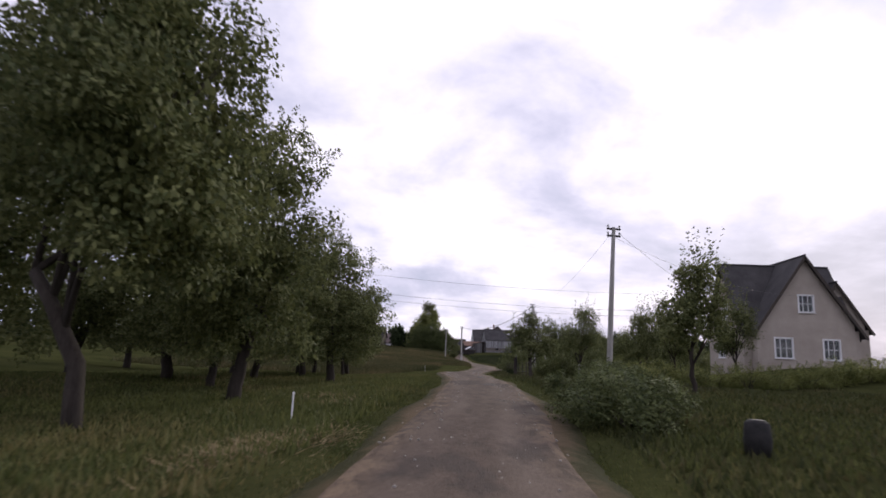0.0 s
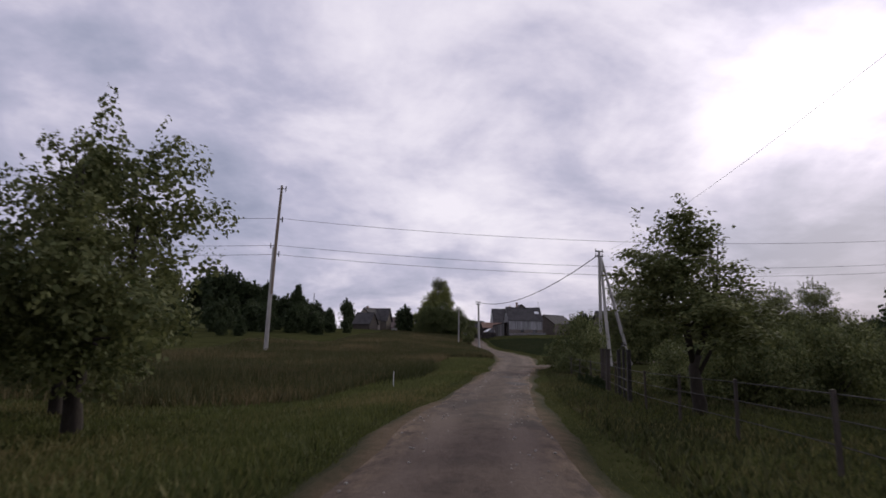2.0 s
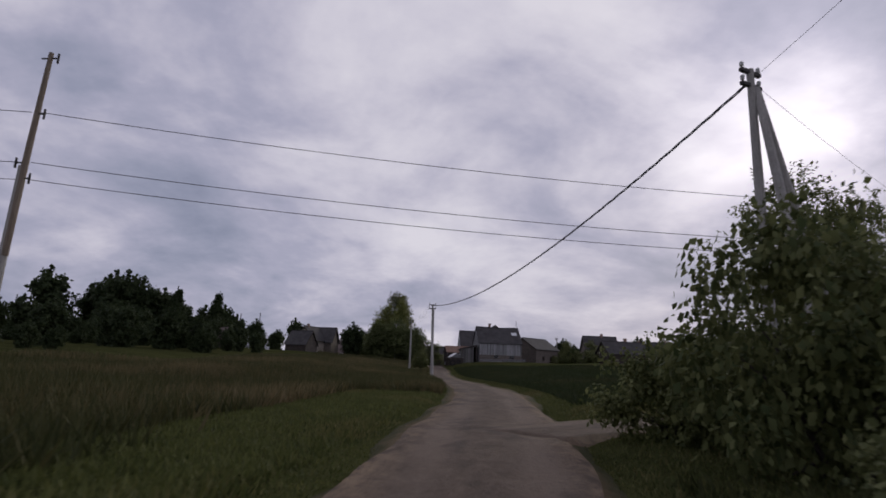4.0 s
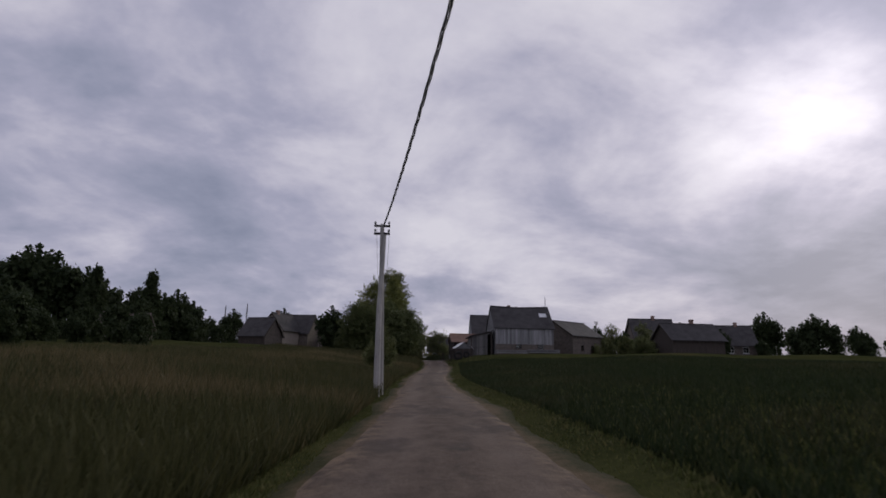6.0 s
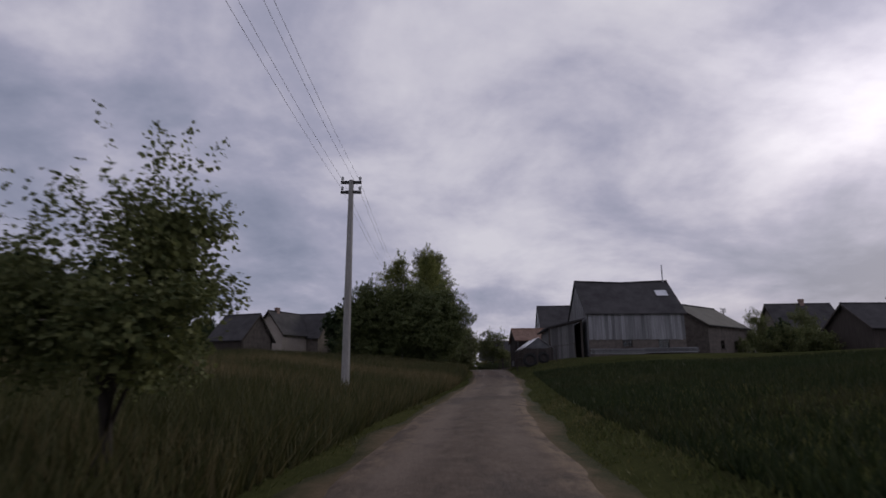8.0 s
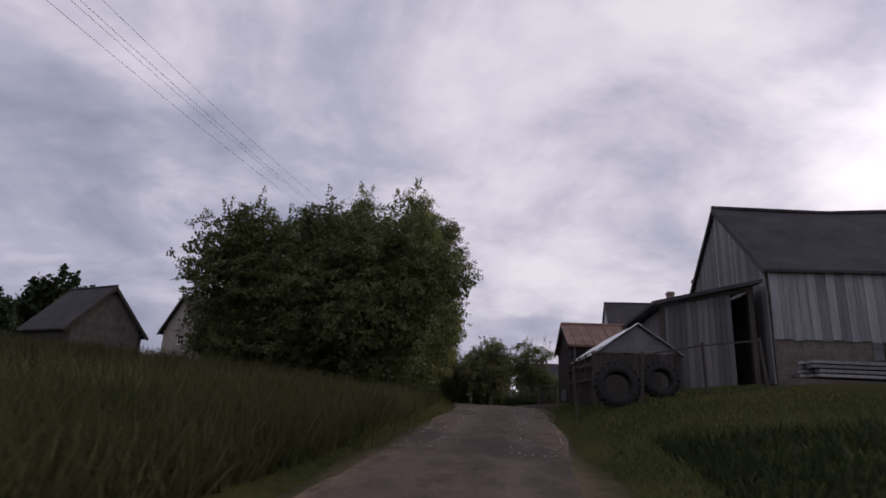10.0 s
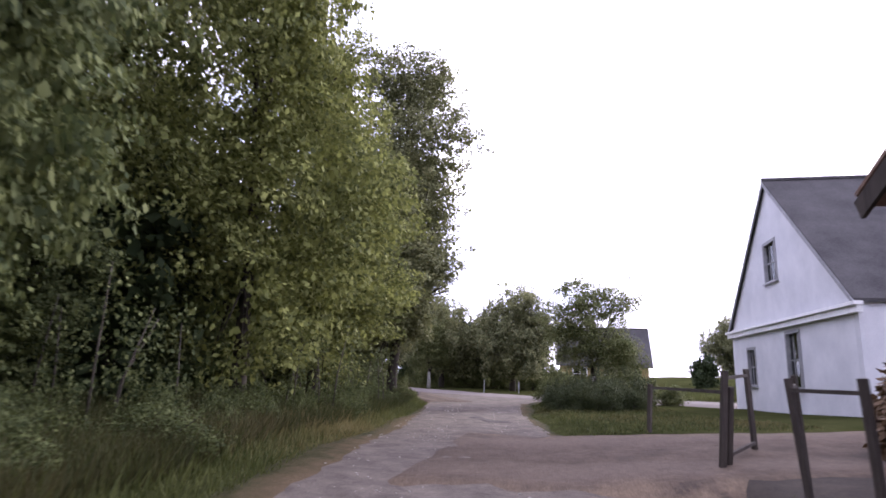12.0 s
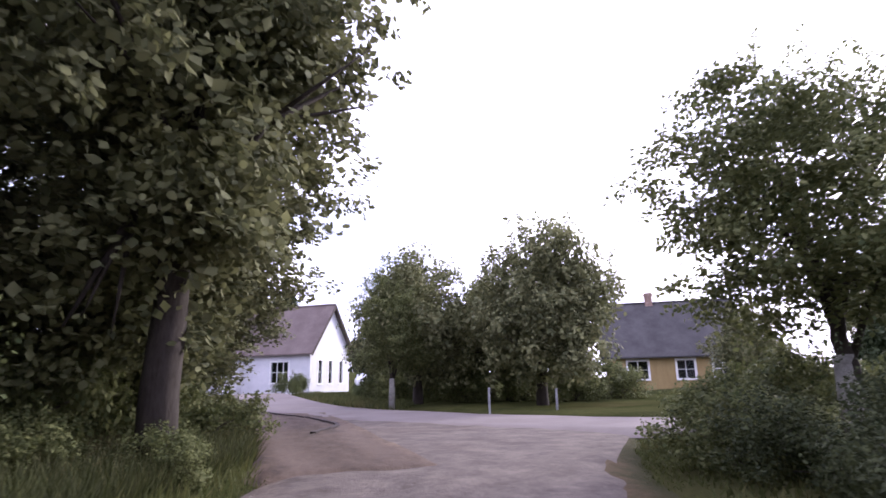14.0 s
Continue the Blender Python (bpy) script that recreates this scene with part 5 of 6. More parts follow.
# ---- buildings ----
def wall_mesh(length, tops, openings, thick):
    """A wall in the (u, z) plane, 0..length, inner side at +y; tops: (u, z) profile; openings: (u, z, w, h)."""
    bm = bmesh.new()
    us = sorted({0.0, length, *[t[0] for t in tops], *[o[0] for o in openings], *[o[0] + o[2] for o in openings]})
    tu, tz = [t[0] for t in tops], [t[1] for t in tops]

    def prism(ua, ub, za, zb0, zb1):
        vs = [bm.verts.new(p) for p in ((ua, 0, za), (ub, 0, za), (ub, 0, zb1), (ua, 0, zb0), (ua, thick, za), (ub, thick, za), (ub, thick, zb1), (ua, thick, zb0))]
        for f in ((0, 1, 2, 3), (7, 6, 5, 4), (0, 4, 5, 1), (1, 5, 6, 2), (2, 6, 7, 3), (3, 7, 4, 0)):
            bm.faces.new([vs[i] for i in f])
    for ua, ub in zip(us, us[1:]):
        if ub - ua < 1e-4:
            continue
        z = -0.6
        for o in sorted((o for o in openings if o[0] <= ua + 1e-5 and o[0] + o[2] >= ub - 1e-5), key=lambda o: o[1]):
            prism(ua, ub, z, o[1], o[1])
            z = o[1] + o[3]
        prism(ua, ub, z, float(np.interp(ua, tu, tz)), float(np.interp(ub, tu, tz)))
    bmesh.ops.remove_doubles(bm, verts=bm.verts, dist=1e-4)
    return bm


def window(parent, m, o, panes=2, frame_mat=None, rows=2, trim=0.0):
    """A framed window set in the opening o of a wall whose plane is m."""
    u, z, w, h = o
    fm = frame_mat or M_FRAME
    win = new("window"); win.parent = parent; win.matrix_basis = m
    bm = bmesh.new()
    t = 0.06
    for a in ((u - trim, z - trim, u + t, z + h + trim), (u + w - t, z - trim, u + w + trim, z + h + trim), (u, z - trim, u + w, z + t), (u, z + h - t, u + w, z + h + trim)):
        box(bm, a[0], -0.03 if trim else 0.06, a[1], a[2], 0.13, a[3])
    for i in range(1, panes):
        box(bm, u + w * i / panes - 0.025, 0.07, z, u + w * i / panes + 0.025, 0.12, z + h)
    for j in range(1, rows):
        box(bm, u, 0.075, z + h * j / rows - 0.02, u + w, 0.115, z + h * j / rows + 0.02)
    part("window_frame", bm, fm, win)
    for i in range(panes):
        bm = bmesh.new(); box(bm, u + w * i / panes + 0.01, 0.09, z + 0.02, u + w * (i + 1) / panes - 0.01, 0.1, z + h - 0.02)
        g = part("pane", bm, M_GLASS, win); g.visible_shadow = False
    bm = bmesh.new(); box(bm, u - 0.08, -0.1, z - 0.06, u + w + 0.08, 0.1, z)
    part("sill", bm, fm, win)
    # black sheet added in the opening to stand for the unlit room
    bm = bmesh.new(); box(bm, u, 0.24, z, u + w, 0.26, z + h)
    part("unlit_room_sheet", bm, M_DARK, win)
    return win


def roof_slab(parent, L, W, eave, ridge, over, mat, side, ribs=0, thick=0.1, rib_mat=None, sag=0.0, barge_mat=None):
    """One slope of a gable roof along local x."""
    rise = ridge - eave
    run = W / 2
    slope = rise / run
    bm = bmesh.new()
    nx = 12
    ex = over
    y_out, z_out = side * (run + over), eave - slope * over
    tops = []
    for i in range(nx + 1):
        x = -L / 2 - ex + (L + 2 * ex) * i / nx
        s = -sag * math.sin(math.pi * i / nx)
        tops.append(((x, 0.0, ridge + s), (x, y_out, z_out)))
    A = [[bm.verts.new(Vector(p) + Vector((0, 0, dz))) for p in t for dz in (thick + 0.02, 0.02)] for t in tops]
    for a, b in zip(A, A[1:]):
        bm.faces.new((a[0], b[0], b[2], a[2])); bm.faces.new((a[1], a[3], b[3], b[1])); bm.faces.new((a[2], b[2], b[3], a[3])); bm.faces.new((a[0], a[1], b[1], b[0]))
    bm.faces.new((A[0][0], A[0][2], A[0][3], A[0][1])); bm.faces.new((A[-1][0], A[-1][1], A[-1][3], A[-1][2]))
    bmesh.ops.recalc_face_normals(bm, faces=bm.faces)
    ob = part("roof", bm, mat, parent)
    if ribs:
        for i in range(ribs + 1):
            bm = bmesh.new()
            x = -L / 2 - ex + (L + 2 * ex) * i / ribs
            beam(bm, (x, 0.0, ridge + thick + 0.03), (x, y_out, z_out + thick + 0.03), 0.05, 0.04)
            part("roof_seam", bm, rib_mat or mat, ob)
    # barge boards
    for x in (-L / 2 - ex, L / 2 + ex):
        bm = bmesh.new()
        beam(bm, (x, 0.0, ridge - 0.02), (x, y_out, z_out - 0.02), 0.04, 0.2 if barge_mat is None else 0.13)
        part("barge_board", bm, barge_mat or M_TIMBER, ob)
    return ob


def gable_house(name, label, category, m, L, W, eave, ridge, wall_mat, roof_mat, windows=None, over=0.4, chimneys=(), thick=0.28, gable_mat=None, sag=0.0, trim=0.0, ribs=0, panes=2, doors=(), wall_label="", group="", frame_mat=None, barge_mat=None):
    """A house with its ridge along local x; windows: {wall: [(u, z, w, h)]}, walls front (-y), back, left (-x), right."""
    root = thing(name, m, label, category, group)
    windows = windows or {}
    planes = {"front": (pose(-L / 2, -W / 2, 0), L, False), "back": (pose(L / 2, W / 2, 0, 0, 0, 180), L, False),
              "left": (pose(-L / 2, W / 2 - thick, 0, 0, 0, -90), W - 2 * thick, True), "right": (pose(L / 2, -W / 2 + thick, 0, 0, 0, 90), W - 2 * thick, True)}
    for key, (pm, ln, gable) in planes.items():
        sl = (ridge - eave) / (W / 2)
        tops = [(0, eave + thick * sl), (ln / 2, ridge), (ln, eave + thick * sl)] if gable else [(0, eave), (ln, eave)]
        ops = windows.get(key, [])
        w = part("wall", wall_mesh(ln, tops, ops, thick), (gable_mat if gable and gable_mat else wall_mat), root, wall_label)
        w.matrix_basis = pm
        for o in ops:
            window(w, Matrix.Identity(4), o, panes if o[2] > 0.7 else 1, trim=trim, frame_mat=frame_mat)
    for s in (-1, 1):
        roof_slab(root, L, W, eave, ridge, over, roof_mat, s, ribs=ribs, sag=sag, barge_mat=barge_mat)
    bm = bmesh.new()
    tube(bm, [(-L / 2 - over, 0, ridge + 0.14), (0, 0, ridge + 0.14 - sag), (L / 2 + over, 0, ridge + 0.14)], [0.09, 0.09, 0.09], 6)
    part("ridge_cap", bm, roof_mat, root)
    for cx_, cy_, hh in chimneys:
        bm = bmesh.new()
        zb = ridge - abs(cy_) * (ridge - eave) / (W / 2) - 0.6
        box(bm, cx_ - 0.27, cy_ - 0.27, zb, cx_ + 0.27, cy_ + 0.27, ridge + hh)
        box(bm, cx_ - 0.33, cy_ - 0.33, ridge + hh - 0.25, cx_ + 0.33, cy_ + 0.33, ridge + hh - 0.1)
        part("chimney", bm, M_BRICK, root)
    return root


def at_ground(x, y, rz, dz=0.0):
    return pose(x, y, on(x, y) + dz, 0, 0, rz)


# cream house with two crossing gables, behind the garden hedge
zA = on(26, 42)
gable_house("house", "cream rendered house with steep dark roof behind a hedge", "house", pose(26.0, 42.6, zA, 0, 0, 90), 9.2, 7.4, 4.0 - zA, 9.5 - zA, M_CREAM, M_SLATE,
            {"left": [(1.0, 1.0, 1.3, 1.5), (4.5, 1.0, 1.2, 1.5), (2.9, 4.5, 1.1, 1.3)], "front": [(1.2, 1.0, 1.2, 1.4)]}, trim=0.06, panes=3)
wing = gable_house("house_wing", "side wing of the cream house with a gable to the road", "house", pose(25.7, 42.0, zA, 0, 0, 0), 8.0, 6.2, 4.0 - zA, 9.3 - zA, M_CREAM, M_SLATE,
                   {"left": [(2.2, 4.0, 1.1, 1.3), (1.2, 0.9, 1.3, 1.4)]}, trim=0.06)

gable_house("house_annex", "lower rear annex of the cream house with a steep dark roof", "house", pose(29.7, 43.5, zA, 0, 0, 90), 6.0, 4.6, 4.3 - zA, 7.9 - zA, M_CREAM, M_SLATE, {}, over=0.25)

# stone barn
ang = 10.0
bx, by = 5.8, 176.6
zb = on(6, 176) - 0.1
barn = gable_house("barn", "old fieldstone barn with sagging grey slate roof and board gables", "barn", pose(bx, by, zb, 0, 0, ang), 8.7, 7.6, 5.3 - zb, 8.65 - zb, M_FIELDSTONE, M_SLATE,
                   {"front": [(3.0, 0.9, 0.9, 0.9), (6.2, 0.4, 1.0, 1.6)]}, over=0.2, sag=0.18, gable_mat=M_DARKPLANK, frame_mat=M_TIMBER, barge_mat=M_OLDPLANK)
for i in range(29):
    bm = bmesh.new(); box(bm, -4.33 + 0.299 * i, -3.85, 2.9 - zb + 0.03 * math.sin(i * 2.3), -4.045 + 0.299 * i, -3.803, 5.25 - zb)
    part("board", bm, M_PLANK, barn)
gable_house("barn_wing", "lower barn wing with dark slate roof", "barn", pose(14.6, 186.0, on(14.6, 185), 0, 0, 50), 9.0, 7.0, 3.2, 7.0 - on(14.6, 185), M_FIELDSTONE, M_SLATE, {"front": [(2.5, 0.8, 0.9, 0.9), (5.6, 0.8, 0.9, 0.9)]}, over=0.3, frame_mat=M_TIMBER)
bm = bmesh.new(); box(bm, -0.55, -0.02, -0.45, 0.55, 0.03, 0.45, pose(3.3, -1.62, 0.5 * (5.3 + 8.65) - zb + 0.42, 41.5 - 90, 0, 0))
part("skylight", bm, M_FILM, barn, "pale translucent roof sheet")
bm = bmesh.new(); tube(bm, [(9.9, 177.3, 8.2), (9.9, 177.3, 10.4)], [0.07, 0.06], 6)
tagged(link_mesh("flue_pipe", bm, M_FRAME), "thin pale flue pipe on the barn roof", "pipe")

# dark board shed with rusty roof
zs = on(-3.5, 182.5)
sang = math.degrees(math.atan2(1.06, 5.6))
shed = gable_house("shed", "dark tarred board shed with rusty sheet roof", "shed", pose(-2.4, 182.9, zs, 0, 0, sang), 5.6, 5.3, 3.35 - zs, 4.6 - zs, M_DARKPLANK, M_RUST, {}, over=0.22, thick=0.1, ribs=14)

# a zinc downpipe and a leaning pale sheet on the shed
sm = pose(-2.4, 182.9, zs, 0, 0, sang)
bm = bmesh.new(); tube(bm, [sm @ Vector((-2.72, -2.76, 0.7)), sm @ Vector((-2.72, -2.76, 2.4)), sm @ Vector((-2.72, -2.7, 2.6))], [0.05, 0.05, 0.05], 8)
tagged(link_mesh("downpipe", bm, M_FILMDARK, smooth=True), "grey zinc downpipe on the shed corner", "pipe")
bm = bmesh.new(); box(bm, -3.12, -2.3, 0.0, -3.08, -0.7, 0.56, sm); box(bm, -3.13, -1.45, 0.0, -3.07, -1.38, 0.58, sm)
tagged(link_mesh("sheet_panel", bm, M_FILMDARK), "pale grey sheet leaning at the foot of the shed wall", "panel")

# white house
zw = on(-2, 205)
gable_house("house", "white rendered house with grey roof and a tall gable", "house", pose(3.2, 204.45, zw, 0, 0, 6.5), 12.0, 12.4, 3.95 - zw, 9.4 - zw, M_WHITE, M_SLATE,
            {"left": [(1.9, 0.9, 1.1, 1.6), (6.6, 0.9, 1.3, 2.0), (5.0, 4.95, 1.35, 1.6)], "front": [(2.0, 0.9, 1.2, 1.5), (6.0, 0.9, 1.2, 1.5)]}, chimneys=((-0.6, -0.9, 1.05), (1.6, -0.9, 2.2)), trim=0.05, over=0.14, barge_mat=M_WEATHERED, panes=3, frame_mat=M_WEATHERED)
gable_house("house_wing", "grey cross gable of the white house with dark roof", "house", pose(5.9, 202.4, zw, 0, 0, 96.5), 7.0, 7.2, 7.7 - zw, 10.7 - zw, M_FIELDSTONE, M_SLATE, {}, over=0.25)

# cornice band across the white gable
wm = pose(3.2, 204.45, zw, 0, 0, 6.5)
bm = bmesh.new(); box(bm, -6.16, -6.5, 3.55 - zw, -6.0, 6.5, 3.75 - zw, wm); box(bm, -6.24, -6.55, 3.75 - zw, -6.0, 6.55, 3.85 - zw, wm)
tagged(link_mesh("trim", bm, M_FRAME), "white painted cornice band on the gable", "trim", kind="structure")

# houses beyond the junction
gable_house("house", "white single-storey house with brown roof across the junction", "house", pose(-43.3, 241.3, 0.15, 0, 0, 1), 11.0, 6.4, 3.7, 7.4, M_WHITE, M_BROWNROOF,
            {"front": [(7.4, 1.1, 1.7, 1.7)], "right": [(0.9, 1.0, 0.7, 1.9), (2.5, 1.0, 0.7, 1.9), (4.3, 1.0, 0.7, 1.9)]}, trim=0.06, panes=3)
gable_house("house", "ochre timber house with dark roof and white window frames", "house", pose(-11.5, 245.9, 0.3, 0, 0, 4), 9.0, 8.0, 2.5, 6.3, M_YELLOW, M_SLATE,
            {"front": [(1.4, 0.7, 1.4, 1.3), (4.6, 0.7, 1.2, 1.3), (6.9, 0.7, 1.2, 1.3)], "left": [(2.5, 0.7, 1.0, 1.2)]}, chimneys=((-1.0, 0.0, 0.9),), trim=0.08)

# far houses across the meadow
z = on(-42, 200)
gable_house("house", "white gabled house with dark roof across the meadow", "house", pose(-40.7, 199.6, z, 0, 0, 75), 6.2, 5.4, 5.9 - z, 9.0 - z, M_CREAM, M_SLATE, {"left": [(1.9, 3.0, 0.9, 0.9), (1.9, 0.9, 1.0, 1.1)]}, chimneys=((-1.5, 0, 0.7),), group="far village houses")
gable_house("house_wing", "cross wing of the far white house with a dark roof", "house", pose(-39.6, 204.2, z, 0, 0, -4), 8.4, 6.0, 5.6 - z, 9.1 - z, M_FIELDSTONE, M_SLATE, {}, group="far village houses")
z = on(-37.8, 182.7)
gable_house("farm_shed", "small steep-roofed farm shed with a grey gable across the meadow", "shed", pose(-37.8, 182.7, z, 0, 0, -13), 5.0, 5.2, 1.9, 6.95 - z, M_TIMBER, M_SLATE, {}, over=0.3, gable_mat=M_FIELDSTONE, group="far village houses")
z = on(-51, 166)
gable_house("ruined_shed", "weathered shed with patched pale roof at the wood edge", "shed", pose(-51.5, 166.5, z, 0, 0, 12), 6.0, 5.0, 1.6, 6.3 - z, M_FIELDSTONE, M_BROWNROOF, {}, sag=0.25, group="far village houses")
for x, y, L, W, e, r, rz, wm in ((33.8, 208.0, 8.2, 7.5, 3.4, 9.3, 5, M_FIELDSTONE), (44.0, 210.0, 6.4, 6.5, 3.0, 7.9, 8, M_TIMBER), (51.5, 212.0, 6.6, 7.0, 2.8, 8.4, -4, M_FIELDSTONE)):
    z = on(x, y)
    gable_house("house", "grey-roofed village house beyond the crop field", "house", pose(x, y, z, 0, 0, rz), L, W, e, r - z, wm, M_SLATE, {"front": [(1.2, 1.0, 1.1, 1.2), (L - 2.6, 1.0, 1.1, 1.2)]}, chimneys=((0.6, 0, 0.8),), group="far village houses")

gable_house("field_barn", "dark timber barn with a low roof beyond the crop field", "barn", pose(34.5, 188.0, on(34.5, 188), 0, 0, 12), 9.0, 7.0, 2.7, 5.3, M_TIMBER, M_SLATE, {}, chimneys=((1.0, 0.2, 0.9),), group="far village houses")


# ---- farmyard by the road ----
def plank_wall(parent, a, b, z0, tops, mat, width=0.17, thick=0.03, seed=0):
    """Upright boards from a to b on the ground plane; tops(k) gives the height at k in 0..1."""
    rng = random.Random(seed)
    a, b = Vector((a[0], a[1], 0)), Vector((b[0], b[1], 0))
    n = max(int((b - a).length / width), 1)
    d = (b - a).normalized()
    q = Matrix.Rotation(math.atan2(d.y, d.x), 4, "Z")
    for i in range(n):
        k = (i + 0.5) / n
        p = a.lerp(b, i / n)
        bm = bmesh.new()
        t = tops(k) + rng.uniform(-0.03, 0.02)
        w = (b - a).length / n
        box(bm, 0.004, -thick * rng.uniform(0.4, 1.0), z0, w - 0.006, thick * 0.6, t)
        o = part("board", bm, mat, parent)
        o.matrix_basis = Matrix.Translation(p) @ q


# weathered boards over the barn's road-side gable (local frame of the barn)
plank_wall(barn, (-4.40, -3.75), (-4.40, 3.75), 0.1, lambda k: 5.3 - zb + (8.6 - 5.3) * (1 - abs(2 * k - 1)), M_PLANK, 0.19, seed=3)

# boards on the shed's gable and yard side
plank_wall(shed, (-2.84, -2.62), (-2.84, 2.62), 0.0, lambda k: 3.35 - zs + 1.2 * (1 - abs(2 * k - 1)), M_DARKPLANK, 0.18, seed=11)
plank_wall(shed, (-2.8, -2.69), (2.8, -2.69), 0.0, lambda k: 3.25 - zs, M_DARKPLANK, 0.18, seed=12)

# open lean-to against the barn gable
zl = on(0, 172.5)
leanto = thing("lean_to", pose(-0.2, 174.0, zl, 0, 0, 10), "open grey board lean-to beside the barn, inner walls coloured dark for shade", "shed")
for x, y, h in ((-1.5, -2.2, 2.7), (-1.5, 1.8, 2.4), (1.4, -2.2, 3.4)):
    bm = bmesh.new(); beam(bm, (x, y, -0.3), (x, y, h), 0.16); part("post", bm, M_TIMBER, leanto)
bm = bmesh.new(); beam(bm, (-1.6, -2.2, 2.75), (1.5, -2.2, 3.45), 0.14); part("header_beam", bm, M_TIMBER, leanto)
bm = bmesh.new()
vs = [bm.verts.new(p) for p in ((-1.9, -2.6, 2.75), (1.7, -2.6, 3.6), (1.7, 2.3, 3.5), (-1.9, 2.3, 2.5), (-1.9, -2.6, 2.87), (1.7, -2.6, 3.72), (1.7, 2.3, 3.62), (-1.9, 2.3, 2.62))]
for f in ((3, 2, 1, 0), (4, 5, 6, 7), (0, 1, 5, 4), (1, 2, 6, 5), (2, 3, 7, 6), (3, 0, 4, 7)):
    bm.faces.new([vs[i] for i in f])
part("roof", bm, M_SLATE, leanto)
plank_wall(leanto, (-1.55, -2.1), (-1.55, 1.9), -0.2, lambda k: 2.65 - 0.25 * k, M_OLDPLANK, 0.17, seed=4)
# back boards coloured dark to give the open bay its inner shade
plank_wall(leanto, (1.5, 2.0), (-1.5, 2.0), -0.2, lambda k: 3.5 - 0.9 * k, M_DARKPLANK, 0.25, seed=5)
plank_wall(leanto, (-1.5, -2.25), (0.75, -2.25), -0.2, lambda k: 2.7 + 0.53 * k, M_OLDPLANK, 0.18, seed=15)
# added dark lining that hides the barn boards and imitates a shaded bay
plank_wall(leanto, (1.55, -2.0), (1.55, 1.9), -0.2, lambda k: 3.4 - 0.1 * k, M_TIMBER, 0.2, seed=16)

# low greenhouse with a film roof and board side
gx, gy = -2.75, 171.9
zg = on(gx, gy)
green = thing("greenhouse", pose(gx, gy, zg, 0, 0, 10.5), "low greenhouse with milky film roof over dark board sides", "greenhouse")
hw, hl, ze, zr = 1.25, 2.65, 1.25, 2.15
bm = bmesh.new()
nu, nv = 26, 8
rg = np.random.default_rng(5)
for s in (-1, 1):
    grid = [[bm.verts.new((s * hw * 1.08 * v / nv, -hl - 0.15 + (2 * hl + 0.3) * u / nu, zr - (zr - ze + 0.06) * v / nv + 0.035 * abs(math.sin(u * 1.2)) * math.sin(3.14 * v / nv) + rg.normal(0, 0.008))) for v in range(nv + 1)] for u in range(nu + 1)]
    for u in range(nu):
        for v in range(nv):
            bm.faces.new((grid[u][v], grid[u + 1][v], grid[u + 1][v + 1], grid[u][v + 1]))
roof_film = part("film_roof", bm, M_FILM, green, "wrinkled milky plastic film", smooth=True)
sol = roof_film.modifiers.new("thickness", "SOLIDIFY"); sol.thickness = 0.01
for y in (-hl, hl):
    bm = bmesh.new()
    vs = [bm.verts.new(p) for p in ((-hw, y, ze), (hw, y, ze), (0, y, zr), (-hw, y + 0.012, ze), (hw, y + 0.012, ze), (0, y + 0.012, zr))]
    for f in ((0, 1, 2), (5, 4, 3), (0, 3, 4, 1), (1, 4, 5, 2), (2, 5, 3, 0)):
        bm.faces.new([vs[i] for i in f])
    # gable film is a darker grey than the roof film
    part("film_gable", bm, M_FILMDARK, green)
for i in range(9):
    y = -hl + 2 * hl * i / 8
    bm = bmesh.new()
    beam(bm, (-hw, y, ze), (0, y, zr - 0.03), 0.06); beam(bm, (hw, y, ze), (0, y, zr - 0.03), 0.06)
    part("rafter", bm, M_TIMBER, green)
for i in range(5):
    bm = bmesh.new(); y = -hl + 2 * hl * i / 4
    beam(bm, (-hw - 0.06, y, -0.3), (-hw - 0.06, y, ze + 0.02), 0.12); part("post", bm, M_TIMBER, green)
for z in (0.45, 0.95):
    bm = bmesh.new(); beam(bm, (-hw - 0.1, -hl, z), (-hw - 0.1, hl, z), 0.07); part("rail", bm, M_TIMBER, green)
plank_wall(green, (-hw, hl), (-hw, -hl), -0.25, lambda k: ze, M_DARKPLANK, 0.2, seed=6)
plank_wall(green, (-hw, -hl), (hw, -hl), -0.25, lambda k: ze, M_DARKPLANK, 0.2, seed=7)


